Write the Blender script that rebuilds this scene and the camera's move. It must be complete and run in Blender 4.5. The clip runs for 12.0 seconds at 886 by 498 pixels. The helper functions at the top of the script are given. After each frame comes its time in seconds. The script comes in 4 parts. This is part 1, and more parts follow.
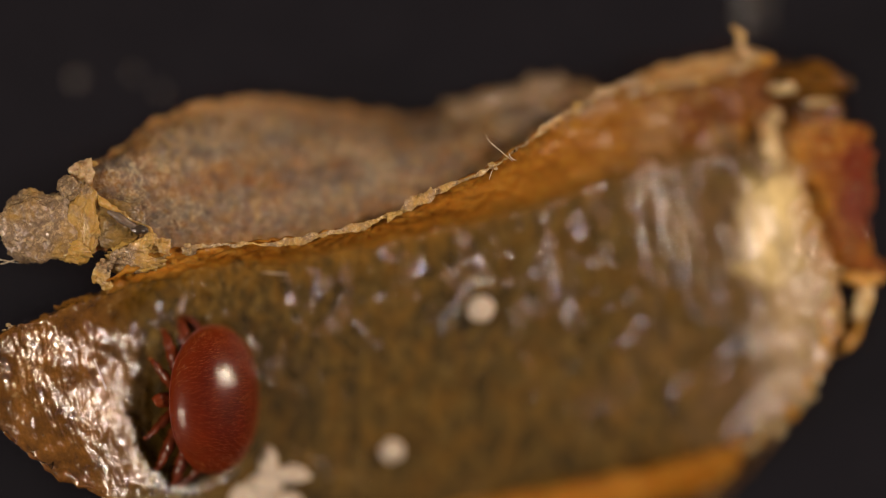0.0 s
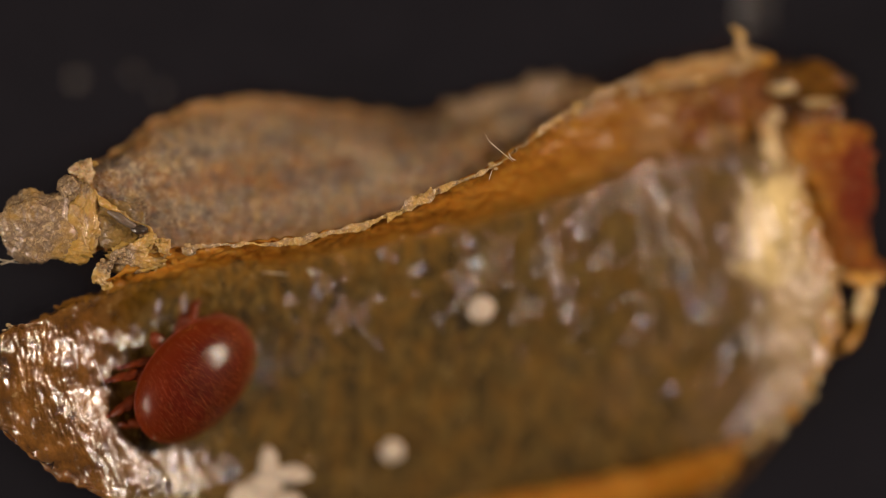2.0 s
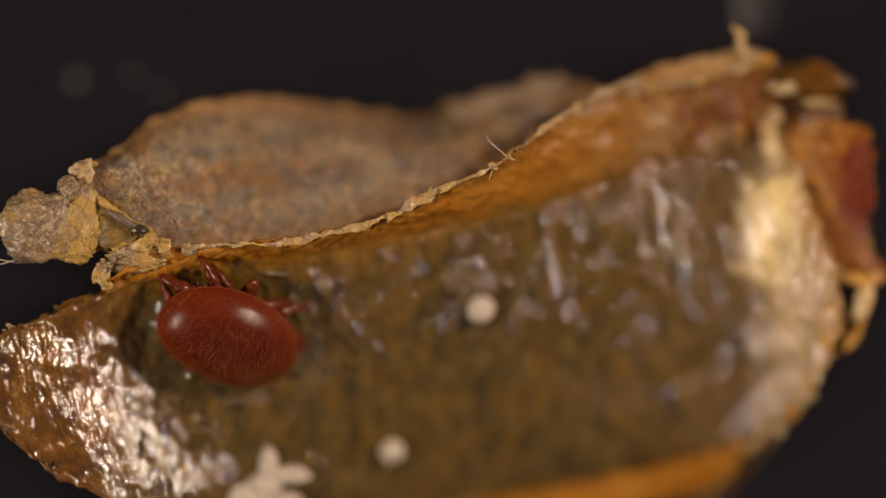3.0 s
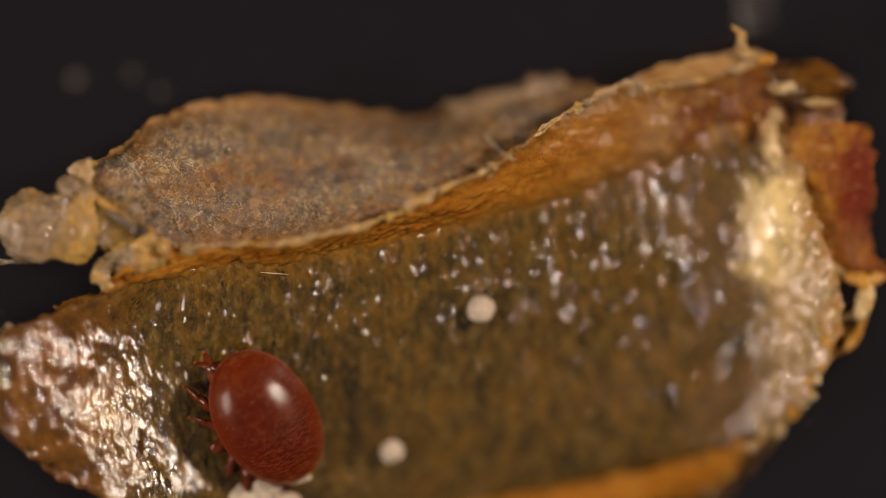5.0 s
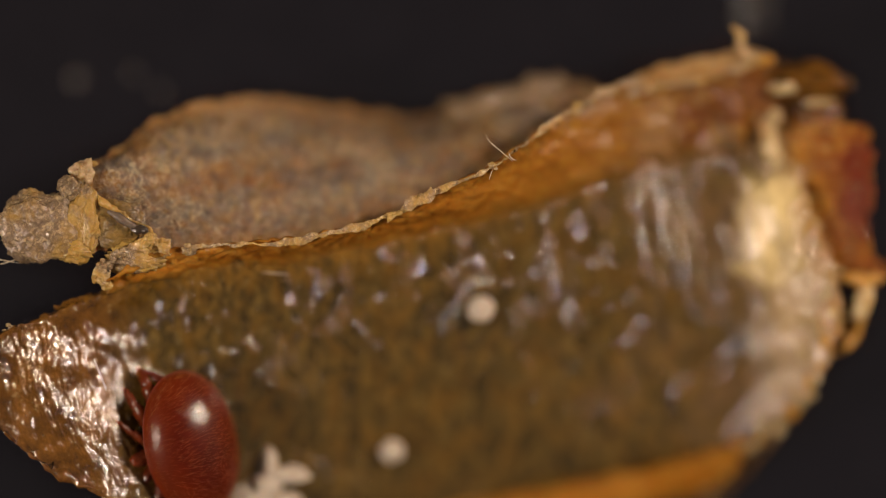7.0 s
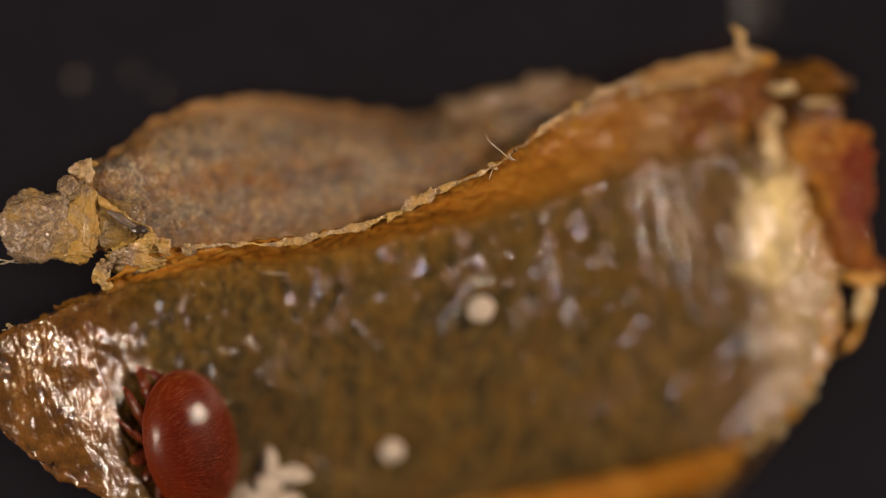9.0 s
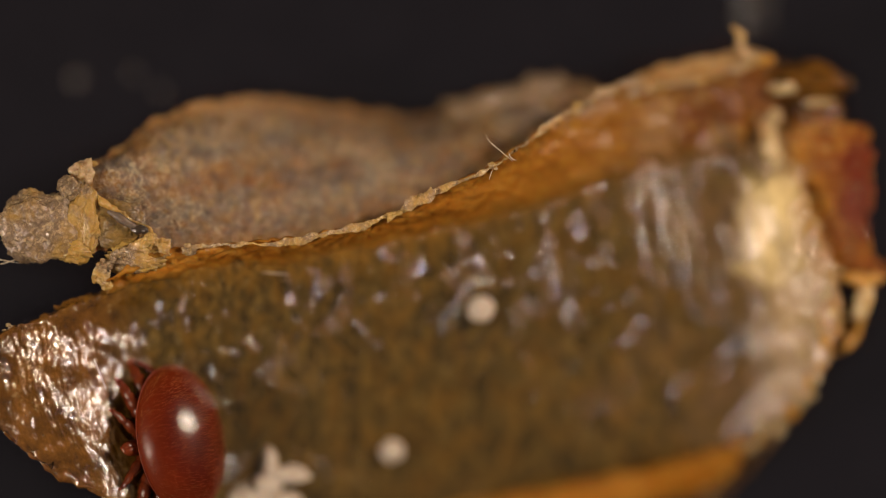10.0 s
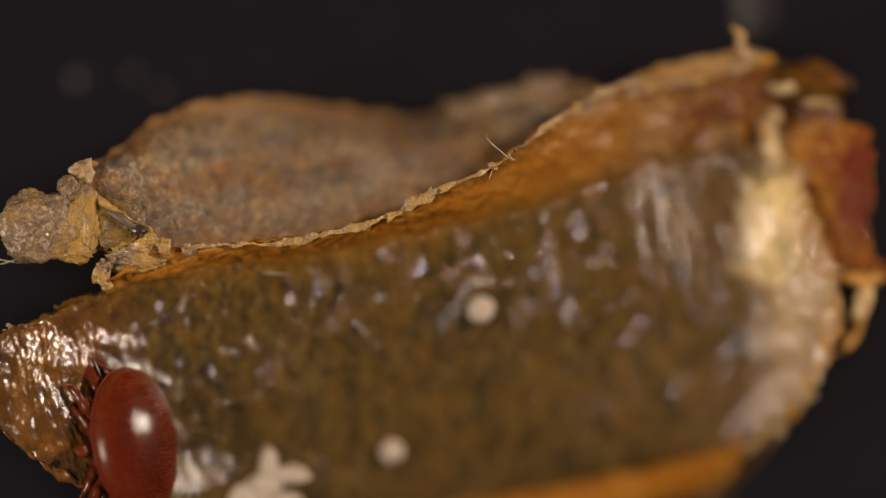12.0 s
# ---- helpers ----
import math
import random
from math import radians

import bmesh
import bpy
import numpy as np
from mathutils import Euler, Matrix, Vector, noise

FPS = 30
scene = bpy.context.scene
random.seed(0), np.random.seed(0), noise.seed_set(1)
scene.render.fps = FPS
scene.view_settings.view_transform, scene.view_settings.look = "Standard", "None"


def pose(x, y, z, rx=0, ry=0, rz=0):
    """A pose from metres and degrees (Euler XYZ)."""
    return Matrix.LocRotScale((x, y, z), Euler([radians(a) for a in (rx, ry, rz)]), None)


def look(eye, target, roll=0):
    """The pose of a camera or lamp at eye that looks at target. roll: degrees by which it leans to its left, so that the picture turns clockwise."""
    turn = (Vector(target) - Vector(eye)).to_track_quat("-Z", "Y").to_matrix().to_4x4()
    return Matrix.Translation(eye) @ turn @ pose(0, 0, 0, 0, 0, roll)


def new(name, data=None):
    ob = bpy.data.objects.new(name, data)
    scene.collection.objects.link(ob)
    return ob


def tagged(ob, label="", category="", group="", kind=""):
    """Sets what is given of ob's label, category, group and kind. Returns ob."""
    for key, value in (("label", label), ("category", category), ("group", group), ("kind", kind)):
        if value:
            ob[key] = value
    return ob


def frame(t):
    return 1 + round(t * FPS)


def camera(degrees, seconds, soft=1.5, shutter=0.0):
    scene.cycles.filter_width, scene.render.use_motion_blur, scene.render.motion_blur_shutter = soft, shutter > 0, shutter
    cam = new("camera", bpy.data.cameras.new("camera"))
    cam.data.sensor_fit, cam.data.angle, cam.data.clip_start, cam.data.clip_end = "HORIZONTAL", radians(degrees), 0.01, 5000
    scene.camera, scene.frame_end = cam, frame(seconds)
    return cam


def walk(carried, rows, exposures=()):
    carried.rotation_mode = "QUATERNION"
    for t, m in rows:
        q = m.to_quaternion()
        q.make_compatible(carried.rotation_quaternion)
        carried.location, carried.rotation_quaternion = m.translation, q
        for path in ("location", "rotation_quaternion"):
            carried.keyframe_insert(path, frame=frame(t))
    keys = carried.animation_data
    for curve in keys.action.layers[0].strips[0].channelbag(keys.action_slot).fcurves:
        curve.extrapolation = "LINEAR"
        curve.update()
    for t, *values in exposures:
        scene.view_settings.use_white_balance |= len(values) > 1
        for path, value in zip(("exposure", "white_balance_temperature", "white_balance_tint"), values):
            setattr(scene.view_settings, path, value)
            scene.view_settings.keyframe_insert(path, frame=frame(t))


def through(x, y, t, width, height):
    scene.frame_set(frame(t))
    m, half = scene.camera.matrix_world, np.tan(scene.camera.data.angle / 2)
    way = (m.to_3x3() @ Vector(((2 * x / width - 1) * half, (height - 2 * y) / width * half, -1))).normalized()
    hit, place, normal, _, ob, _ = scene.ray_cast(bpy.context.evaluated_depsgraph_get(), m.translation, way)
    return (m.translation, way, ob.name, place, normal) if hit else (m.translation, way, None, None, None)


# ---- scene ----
MM = 0.001

# ---- camera: a macro lens that looks straight down and racks its focus by sliding on its rail ----
cam = camera(2.865, 12.0, soft=1.0)
cam.data.dof.use_dof = True
cam.data.dof.focus_distance = 0.2
cam.data.dof.aperture_fstop = 20.0
walk(cam, [(t, pose(0, 0, 0.2 - d * MM)) for t, d in (
    (0, 0), (1.4, 0), (2.0, -0.04), (2.6, 0), (2.9, 0.0), (3.2, 0.06), (4.0, 0.22), (4.8, 0.32), (5.2, 0.4), (5.5, 0.5),
    (5.8, 0.63), (6.05, 0.64), (6.2, 0.34), (6.35, 0.0), (7.2, 0), (9, 0), (12, 0))],
     exposures=((0, 0.0), (11.6, 0.0), (12.0, -0.13)))

# ---- light: two small bench lamps, one either side of the lens, and a dim room round them ----
world = bpy.data.worlds.new("room")
scene.world = world
world.use_nodes = True
world.node_tree.nodes["Background"].inputs["Color"].default_value = (1.0, 0.84, 0.7, 1)
world.node_tree.nodes["Background"].inputs["Strength"].default_value = 0.12


def area_lamp(name, eye, target, size, watts, colour):
    data = bpy.data.lights.new(name, "AREA")
    data.shape, data.size, data.energy, data.color = "DISK", size, watts, colour
    ob = new(name, data)
    ob.matrix_world = look(eye, target)
    return ob


area_lamp("bench_lamp", (0.113, 0.05, 0.085), (0, 0, 0), 0.014, 0.28, (1.0, 0.755, 0.57))
area_lamp("second_bench_lamp", (-0.114, -0.036, 0.09), (0, 0, 0), 0.027, 0.215, (1.0, 0.79, 0.62))


# ---- materials ----
class Nodes:
    """A material's node tree, with shortcuts; coordinates in millimetres."""

    def __init__(self, name):
        self.mat = bpy.data.materials.new(name)
        self.mat.use_nodes = True
        self.tree = self.mat.node_tree
        self.bsdf = self.tree.nodes["Principled BSDF"]
        tc = self.tree.nodes.new("ShaderNodeTexCoord")
        sc = self.tree.nodes.new("ShaderNodeVectorMath")
        sc.operation = "SCALE"
        sc.inputs["Scale"].default_value = 1000.0
        self.link(tc.outputs["Object"], sc.inputs[0])
        self.place = sc.outputs[0]

    def link(self, a, b):
        self.tree.links.new(a, b)

    def stretch(self, sx, sy, sz=1.0, turn=0.0):
        n = self.tree.nodes.new("ShaderNodeMapping")
        n.inputs["Scale"].default_value = (sx, sy, sz)
        n.inputs["Rotation"].default_value = (0, 0, radians(turn))
        self.link(self.place, n.inputs["Vector"])
        return n.outputs[0]

    def noise(self, scale, detail=4.0, rough=0.6, place=None, warp=0.0):
        n = self.tree.nodes.new("ShaderNodeTexNoise")
        n.inputs["Scale"].default_value = scale
        n.inputs["Detail"].default_value = detail
        n.inputs["Roughness"].default_value = rough
        n.inputs["Distortion"].default_value = warp
        self.link(place or self.place, n.inputs["Vector"])
        return n.outputs["Fac"]

    def ramp(self, fac, *stops):
        n = self.tree.nodes.new("ShaderNodeValToRGB")
        els = n.color_ramp.elements
        while len(els) < len(stops):
            els.new(0.5)
        for e, (p, c) in zip(els, stops):
            e.position = p
            e.color = (*c, 1) if isinstance(c, tuple) else (c, c, c, 1)
        self.link(fac, n.inputs[0])
        return n.outputs[0]

    def mix(self, fac, a, b, how="MIX"):
        n = self.tree.nodes.new("ShaderNodeMix")
        n.data_type, n.blend_type = "RGBA", how
        for k, v in ((0, fac), (6, a), (7, b)):
            if isinstance(v, (int, float)):
                n.inputs[k].default_value = v
            elif isinstance(v, tuple):
                n.inputs[k].default_value = (*v, 1)
            else:
                self.link(v, n.inputs[k])
        return n.outputs[2]

    def edge(self, lo, hi):
        """0 at lo millimetres from a sheet's torn edge, 1 at hi."""
        a = self.tree.nodes.new("ShaderNodeAttribute")
        a.attribute_name = "edge"
        r = self.tree.nodes.new("ShaderNodeMapRange")
        r.inputs["From Min"].default_value, r.inputs["From Max"].default_value = lo, hi
        self.link(a.outputs["Fac"], r.inputs["Value"])
        return r.outputs[0]

    def across(self, lo, hi):
        """0 to 1 between two stations from a sheet's first row to its last."""
        a = self.tree.nodes.new("ShaderNodeAttribute")
        a.attribute_name = "across"
        r = self.tree.nodes.new("ShaderNodeMapRange")
        r.inputs["From Min"].default_value, r.inputs["From Max"].default_value = lo, hi
        self.link(a.outputs["Fac"], r.inputs["Value"])
        return r.outputs[0]

    def axis(self, which, lo, hi):
        s = self.tree.nodes.new("ShaderNodeSeparateXYZ")
        self.link(self.place, s.inputs[0])
        r = self.tree.nodes.new("ShaderNodeMapRange")
        r.inputs["From Min"].default_value, r.inputs["From Max"].default_value = lo, hi
        self.link(s.outputs[which], r.inputs["Value"])
        return r.outputs[0]

    def maths(self, op, a, b):
        n = self.tree.nodes.new("ShaderNodeMath")
        n.operation = op
        n.use_clamp = True
        for k, v in ((0, a), (1, b)):
            if isinstance(v, (int, float)):
                n.inputs[k].default_value = v
            else:
                self.link(v, n.inputs[k])
        return n.outputs[0]

    def bump(self, height, distance, strength=1.0, after=None):
        n = self.tree.nodes.new("ShaderNodeBump")
        n.inputs["Distance"].default_value = distance * MM
        if isinstance(strength, (int, float)):
            n.inputs["Strength"].default_value = strength
        else:
            self.link(strength, n.inputs["Strength"])
        self.link(height, n.inputs["Height"])
        if after:
            self.link(after, n.inputs["Normal"])
        return n.outputs[0]

    def finish(self, colour, rough=0.4, normal=None, glow_through=0.0, spec=0.5, sss=0.0, coat=0.0, coat_rough=0.1, tint=(1.0, 1.0, 1.0), ior=1.5):
        b = self.bsdf
        for k, v in (("Base Color", colour), ("Roughness", rough)):
            if isinstance(v, tuple):
                b.inputs[k].default_value = (*v, 1)
            elif isinstance(v, (int, float)):
                b.inputs[k].default_value = v
            else:
                self.link(v, b.inputs[k])
        b.inputs["Specular IOR Level"].default_value = spec
        b.inputs["IOR"].default_value = ior
        b.inputs["Specular Tint"].default_value = (*tint, 1)
        b.inputs["Coat Weight"].default_value = coat
        b.inputs["Coat Roughness"].default_value = coat_rough
        if sss:
            b.inputs["Subsurface Weight"].default_value = sss
            b.inputs["Subsurface Radius"].default_value = (1.0, 0.55, 0.25)
            b.inputs["Subsurface Scale"].default_value = 0.12 * MM
        if normal:
            self.link(normal, b.inputs["Normal"])
            self.link(normal, b.inputs["Coat Normal"])
        if glow_through:
            tr = self.tree.nodes.new("ShaderNodeBsdfTranslucent")
            if isinstance(colour, tuple):
                tr.inputs["Color"].default_value = (*colour, 1)
            else:
                self.link(colour, tr.inputs["Color"])
            mx = self.tree.nodes.new("ShaderNodeMixShader")
            mx.inputs[0].default_value = glow_through
            self.link(b.outputs[0], mx.inputs[1])
            self.link(tr.outputs[0], mx.inputs[2])
            self.link(mx.outputs[0], self.tree.nodes["Material Output"].inputs["Surface"])
        return self.mat


def make_ground_material():
    # black acrylic: next to no colour of its own, a dull reflection of the room
    n = Nodes("black_acrylic")
    c = n.ramp(n.noise(1.1, 5), (0.3, (0.0012, 0.001, 0.0022)), (0.75, (0.0024, 0.002, 0.0036)))
    return n.finish(c, n.ramp(n.noise(3, 4), (0.3, 0.12), (0.7, 0.2)), n.bump(n.noise(4, 3), 0.002), spec=0.62, tint=(0.86, 0.84, 1.0), ior=1.82)


def make_floor_material():
    # wet inner skin: olive-brown, amber in patches, brown at the pointed end and pale at the broken end
    n = Nodes("inner_skin")
    bars = n.noise(1.0, 6, 0.7, n.stretch(7, 3.2, 3, 8), 0.6)
    c = n.ramp(bars, (0.34, (0.019, 0.0118, 0.0022)), (0.5, (0.055, 0.0345, 0.006)), (0.66, (0.118, 0.075, 0.015)))
    amber = n.ramp(n.noise(1.0, 6, 0.72, n.stretch(5, 2.6, 3, 8), 0.4), (0.47, 0.0), (0.62, 1.0))
    c = n.mix(n.maths("MULTIPLY", amber, 0.42), c, (0.17, 0.078, 0.004))
    fleck = n.ramp(n.noise(1.0, 5, 0.7, n.stretch(16, 8, 8, 12), 0.5), (0.54, 0.0), (0.64, 1.0))
    c = n.mix(n.maths("MULTIPLY", fleck, 0.62), c, (0.2, 0.125, 0.034))
    pit = n.ramp(n.noise(1.0, 5, 0.7, n.stretch(12, 7, 8, 5)), (0.36, 1.0), (0.45, 0.0))
    c = n.mix(n.maths("MULTIPLY", pit, 0.45), c, (0.026, 0.016, 0.004))
    brown = n.ramp(n.noise(3.0, 6, 0.65), (0.3, (0.028, 0.011, 0.002)), (0.5, (0.1, 0.041, 0.004)), (0.7, (0.19, 0.08, 0.012)))
    c = n.mix(n.axis(0, -3.3, -4.0), c, brown)
    pale = n.ramp(n.maths("ADD", n.maths("MULTIPLY", n.axis(0, 2.7, 4.3), 0.7), n.maths("MULTIPLY", n.noise(2.6, 6, 0.7), 0.5)), (0.6, 0.0), (0.76, 1.0))
    c = n.mix(n.maths("MULTIPLY", pale, 0.6), c, (0.46, 0.33, 0.16))
    patch = n.maths("MULTIPLY", n.maths("MULTIPLY", n.axis(0, 3.2, 3.8), n.axis(0, 4.2, 3.9)), n.maths("MULTIPLY", n.axis(1, -0.5, -0.2), n.axis(1, 1.0, 0.6)))
    c = n.mix(n.ramp(n.maths("ADD", n.maths("MULTIPLY", patch, 0.5), n.maths("MULTIPLY", n.noise(3.5, 7, 0.78), 0.75)), (0.46, 0.0), (0.7, 0.95)), c, (0.72, 0.57, 0.27))
    rim = n.maths("MULTIPLY", n.maths("MULTIPLY", n.axis(0, 3.4, 4.25), n.axis(1, -2.0, -1.6)), n.axis(1, 0.9, 0.5))
    c = n.mix(n.ramp(n.maths("ADD", n.maths("MULTIPLY", rim, 0.5), n.maths("MULTIPLY", n.noise(4.5, 6, 0.75), 0.6)), (0.52, 0.0), (0.78, 0.85)), c, (0.36, 0.25, 0.09))
    rosy = n.maths("MULTIPLY", n.axis(0, 1.6, 3.2), n.ramp(n.noise(1.1, 4), (0.45, 0.0), (0.65, 1.0)))
    c = n.mix(n.maths("MULTIPLY", rosy, 0.4), c, (0.17, 0.1, 0.055))
    c = n.mix(n.maths("MULTIPLY", n.maths("MULTIPLY", n.edge(0.3, 0.06), n.axis(0, -3.4, -1.8)), n.ramp(n.noise(7, 5, 0.7), (0.4, 0.1), (0.62, 0.8))), c, (0.3, 0.125, 0.014))
    near = n.maths("MULTIPLY", n.edge(0.75, 0.25), n.maths("MULTIPLY", n.axis(1, -0.9, -0.4), n.axis(0, 1.5, -1.0)))
    c = n.mix(n.maths("MULTIPLY", near, n.ramp(n.noise(1.0, 6, 0.75, n.stretch(9, 5, 5, 8)), (0.42, 0.0), (0.6, 0.6))), c, (0.26, 0.125, 0.009))
    # the broken end is waxy, the rest wet
    waxy = n.axis(0, 2.9, 3.6)
    rough = n.mix(waxy, n.ramp(n.noise(6, 3), (0.3, 0.07), (0.7, 0.16)), (0.28, 0.28, 0.28))
    nb = n.bump(n.noise(34, 4, 0.6, None, 0.5), 0.005, n.ramp(n.axis(0, -2.9, -3.5), (0.0, 0.8), (1.0, 0.8)))
    nb = n.bump(n.noise(12, 4, 0.6, None, 0.5), 0.014, n.mix(waxy, n.ramp(n.axis(0, -2.9, -3.5), (0.0, 0.55), (1.0, 0.6)), (0.5, 0.5, 0.5)), nb)
    m = n.finish(c, rough, nb, 0.1, 0.7, coat=1.0, coat_rough=0.09)
    n.link(n.mix(n.axis(0, -3.3, -3.8), (0.85, 0.85, 0.85), n.ramp(n.noise(4.0, 4, 0.65), (0.36, 0.5), (0.55, 0.95))), n.bsdf.inputs["Coat Weight"])
    return m


def make_lip_material(name, brown):
    n = Nodes(name)
    c = n.ramp(n.noise(1.0, 6, 0.62, n.stretch(2.0, 4.5, 3, -20), 0.5), (0.28, (0.34, 0.125, 0.01)), (0.5, (0.54, 0.22, 0.02)), (0.72, (0.66, 0.35, 0.065)))
    pale = n.maths("MULTIPLY", n.axis(0, 1.6, 2.8), n.ramp(n.noise(2.0, 5), (0.4, 0.0), (0.6, 1.0)))
    c = n.mix(n.maths("MULTIPLY", n.axis(0, 0.6, 2.6), brown), c, (0.24, 0.115, 0.032))
    c = n.mix(n.maths("MULTIPLY", pale, brown), c, (0.5, 0.34, 0.2))
    red = n.maths("MULTIPLY", n.axis(0, 1.8, 2.9), n.ramp(n.noise(1.7, 3), (0.46, 0.0), (0.56, 1.0)))
    c = n.mix(n.maths("MULTIPLY", red, brown), c, (0.16, 0.03, 0.005))
    grit = n.ramp(n.noise(9, 6, 0.75, None, 0.6), (0.5, 0.0), (0.64, 1.0))
    c = n.mix(n.maths("MULTIPLY", grit, 0.6), c, (0.64, 0.36, 0.045))
    speck = n.ramp(n.noise(22, 4, 0.7), (0.36, 1.0), (0.43, 0.0))
    c = n.mix(n.maths("MULTIPLY", speck, 0.3), c, (0.1, 0.035, 0.004))
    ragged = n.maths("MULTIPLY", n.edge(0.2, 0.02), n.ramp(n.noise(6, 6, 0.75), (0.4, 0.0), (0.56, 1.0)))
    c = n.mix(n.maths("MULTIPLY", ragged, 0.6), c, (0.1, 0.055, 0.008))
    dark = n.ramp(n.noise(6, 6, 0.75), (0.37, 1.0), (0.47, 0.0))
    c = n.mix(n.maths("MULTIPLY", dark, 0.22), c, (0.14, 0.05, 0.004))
    # mixed to a darker brown towards the last row, broken up by noise
    foot_brown = n.ramp(n.maths("ADD", n.maths("MULTIPLY", n.across(0.5, 1.0), 0.6), n.maths("MULTIPLY", n.noise(1.0, 6, 0.75, n.stretch(7, 4, 4, 8)), 0.6)), (0.55, 0.0), (0.85, 0.75 * brown))
    c = n.mix(foot_brown, c, (0.11, 0.06, 0.008))
    nb = n.bump(n.noise(14, 5, 0.65), 0.012, 0.8)
    return n.finish(c, n.ramp(n.axis(0, 1.8, 2.8), (0.0, 0.38), (1.0, 0.17)), nb, 0.5, 0.4, sss=0.2)


def make_wall_material():
    # amber-brown outer skin, thin and orange at its edge, felted with grey and pale crystals
    n = Nodes("felted_skin")
    c = n.ramp(n.noise(2.4, 6, 0.7), (0.32, (0.09, 0.04, 0.007)), (0.5, (0.19, 0.088, 0.014)), (0.66, (0.31, 0.15, 0.03)))
    grey = n.maths("MULTIPLY", n.ramp(n.noise(1.5, 7, 0.72, None, 0.8), (0.39, 0.0), (0.49, 1.0)), n.edge(0.04, 0.45))
    c = n.mix(n.maths("MULTIPLY", grey, 0.85), c, (0.115, 0.086, 0.066))
    vein = n.ramp(n.noise(3.6, 7, 0.7, None, 1.6), (0.5, 0.0), (0.58, 1.0))
    c = n.mix(n.maths("MULTIPLY", vein, 0.8), c, (0.3, 0.2, 0.075))
    amber = n.ramp(n.noise(1.3, 4, 0.6, None, 0.6), (0.48, 0.0), (0.62, 0.8))
    c = n.mix(amber, c, (0.2, 0.085, 0.012))
    slate = n.ramp(n.noise(2.6, 5, 0.65, n.stretch(1, 1.3), 0.5), (0.52, 0.0), (0.64, 0.75))
    c = n.mix(slate, c, (0.085, 0.068, 0.056))
    grit = n.ramp(n.noise(12, 7, 0.78, None, 2.4), (0.51, 0.0), (0.57, 1.0))
    drift = n.ramp(n.noise(1.7, 4, 0.6, None, 0.4), (0.42, 0.2), (0.6, 1.0))
    c = n.mix(n.maths("MULTIPLY", grit, n.maths("MULTIPLY", drift, n.ramp(grey, (0.0, 0.3), (1.0, 0.9)))), c, (0.64, 0.52, 0.32))
    dark = n.ramp(n.noise(6, 6, 0.78), (0.41, 1.0), (0.5, 0.0))
    c = n.mix(n.maths("MULTIPLY", dark, 0.6), c, (0.06, 0.045, 0.033))
    c = n.mix(n.maths("MULTIPLY", n.edge(0.2, 0.02), 0.6), c, (0.44, 0.24, 0.07))
    nb = n.bump(n.noise(16, 6, 0.78, None, 1.2), 0.022, 0.9)
    rough = n.ramp(n.noise(8, 3), (0.3, 0.16), (0.7, 0.4))
    return n.finish(c, rough, nb, 0.2, 0.6, sss=0.5, coat=0.4, coat_rough=0.08)


def make_crumb_material(name, dark, light, rough=0.35, through=0.3, coat=0.4, grain=0.005, blotch=6.0):
    n = Nodes(name)
    c = n.ramp(n.noise(blotch, 6, 0.7), (0.3, dark), (0.68, light))
    nb = n.bump(n.noise(20, 5, 0.7), grain, 0.8)
    return n.finish(c, rough * 0.6, nb, through, 0.6, sss=0.3, coat=coat, coat_rough=0.06)


def make_lobe_material(name, amber, pale=1.0):
    # glassy grey-brown crust, netted with fine gold crystals, with amber stains
    n = Nodes(name)
    tones = ((0.34, (0.12, 0.083, 0.052)), (0.5, (0.235, 0.165, 0.1)), (0.66, (0.62, 0.46, 0.26)))
    c = n.ramp(n.noise(15, 7, 0.8, None, 1.0), *[(at, tuple(min(pale * a, 0.9) for a in tone)) for at, tone in tones])
    stain = n.ramp(n.noise(2.2, 6, 0.7), (0.56 - 0.2 * amber, 0.0), (0.72 - 0.22 * amber, 1.0))
    c = n.mix(n.maths("MULTIPLY", stain, 0.4 + 0.3 * amber), c, tuple(min(pale, 1.2) * a for a in (0.56, 0.34, 0.055)))
    nb = n.bump(n.noise(34, 5, 0.7), 0.007, 0.9)
    nb = n.bump(n.noise(12, 5, 0.7), 0.007, 0.8, nb)
    return n.finish(c, 0.2, nb, 0.35, 0.6, sss=0.25, coat=1.0, coat_rough=0.06)


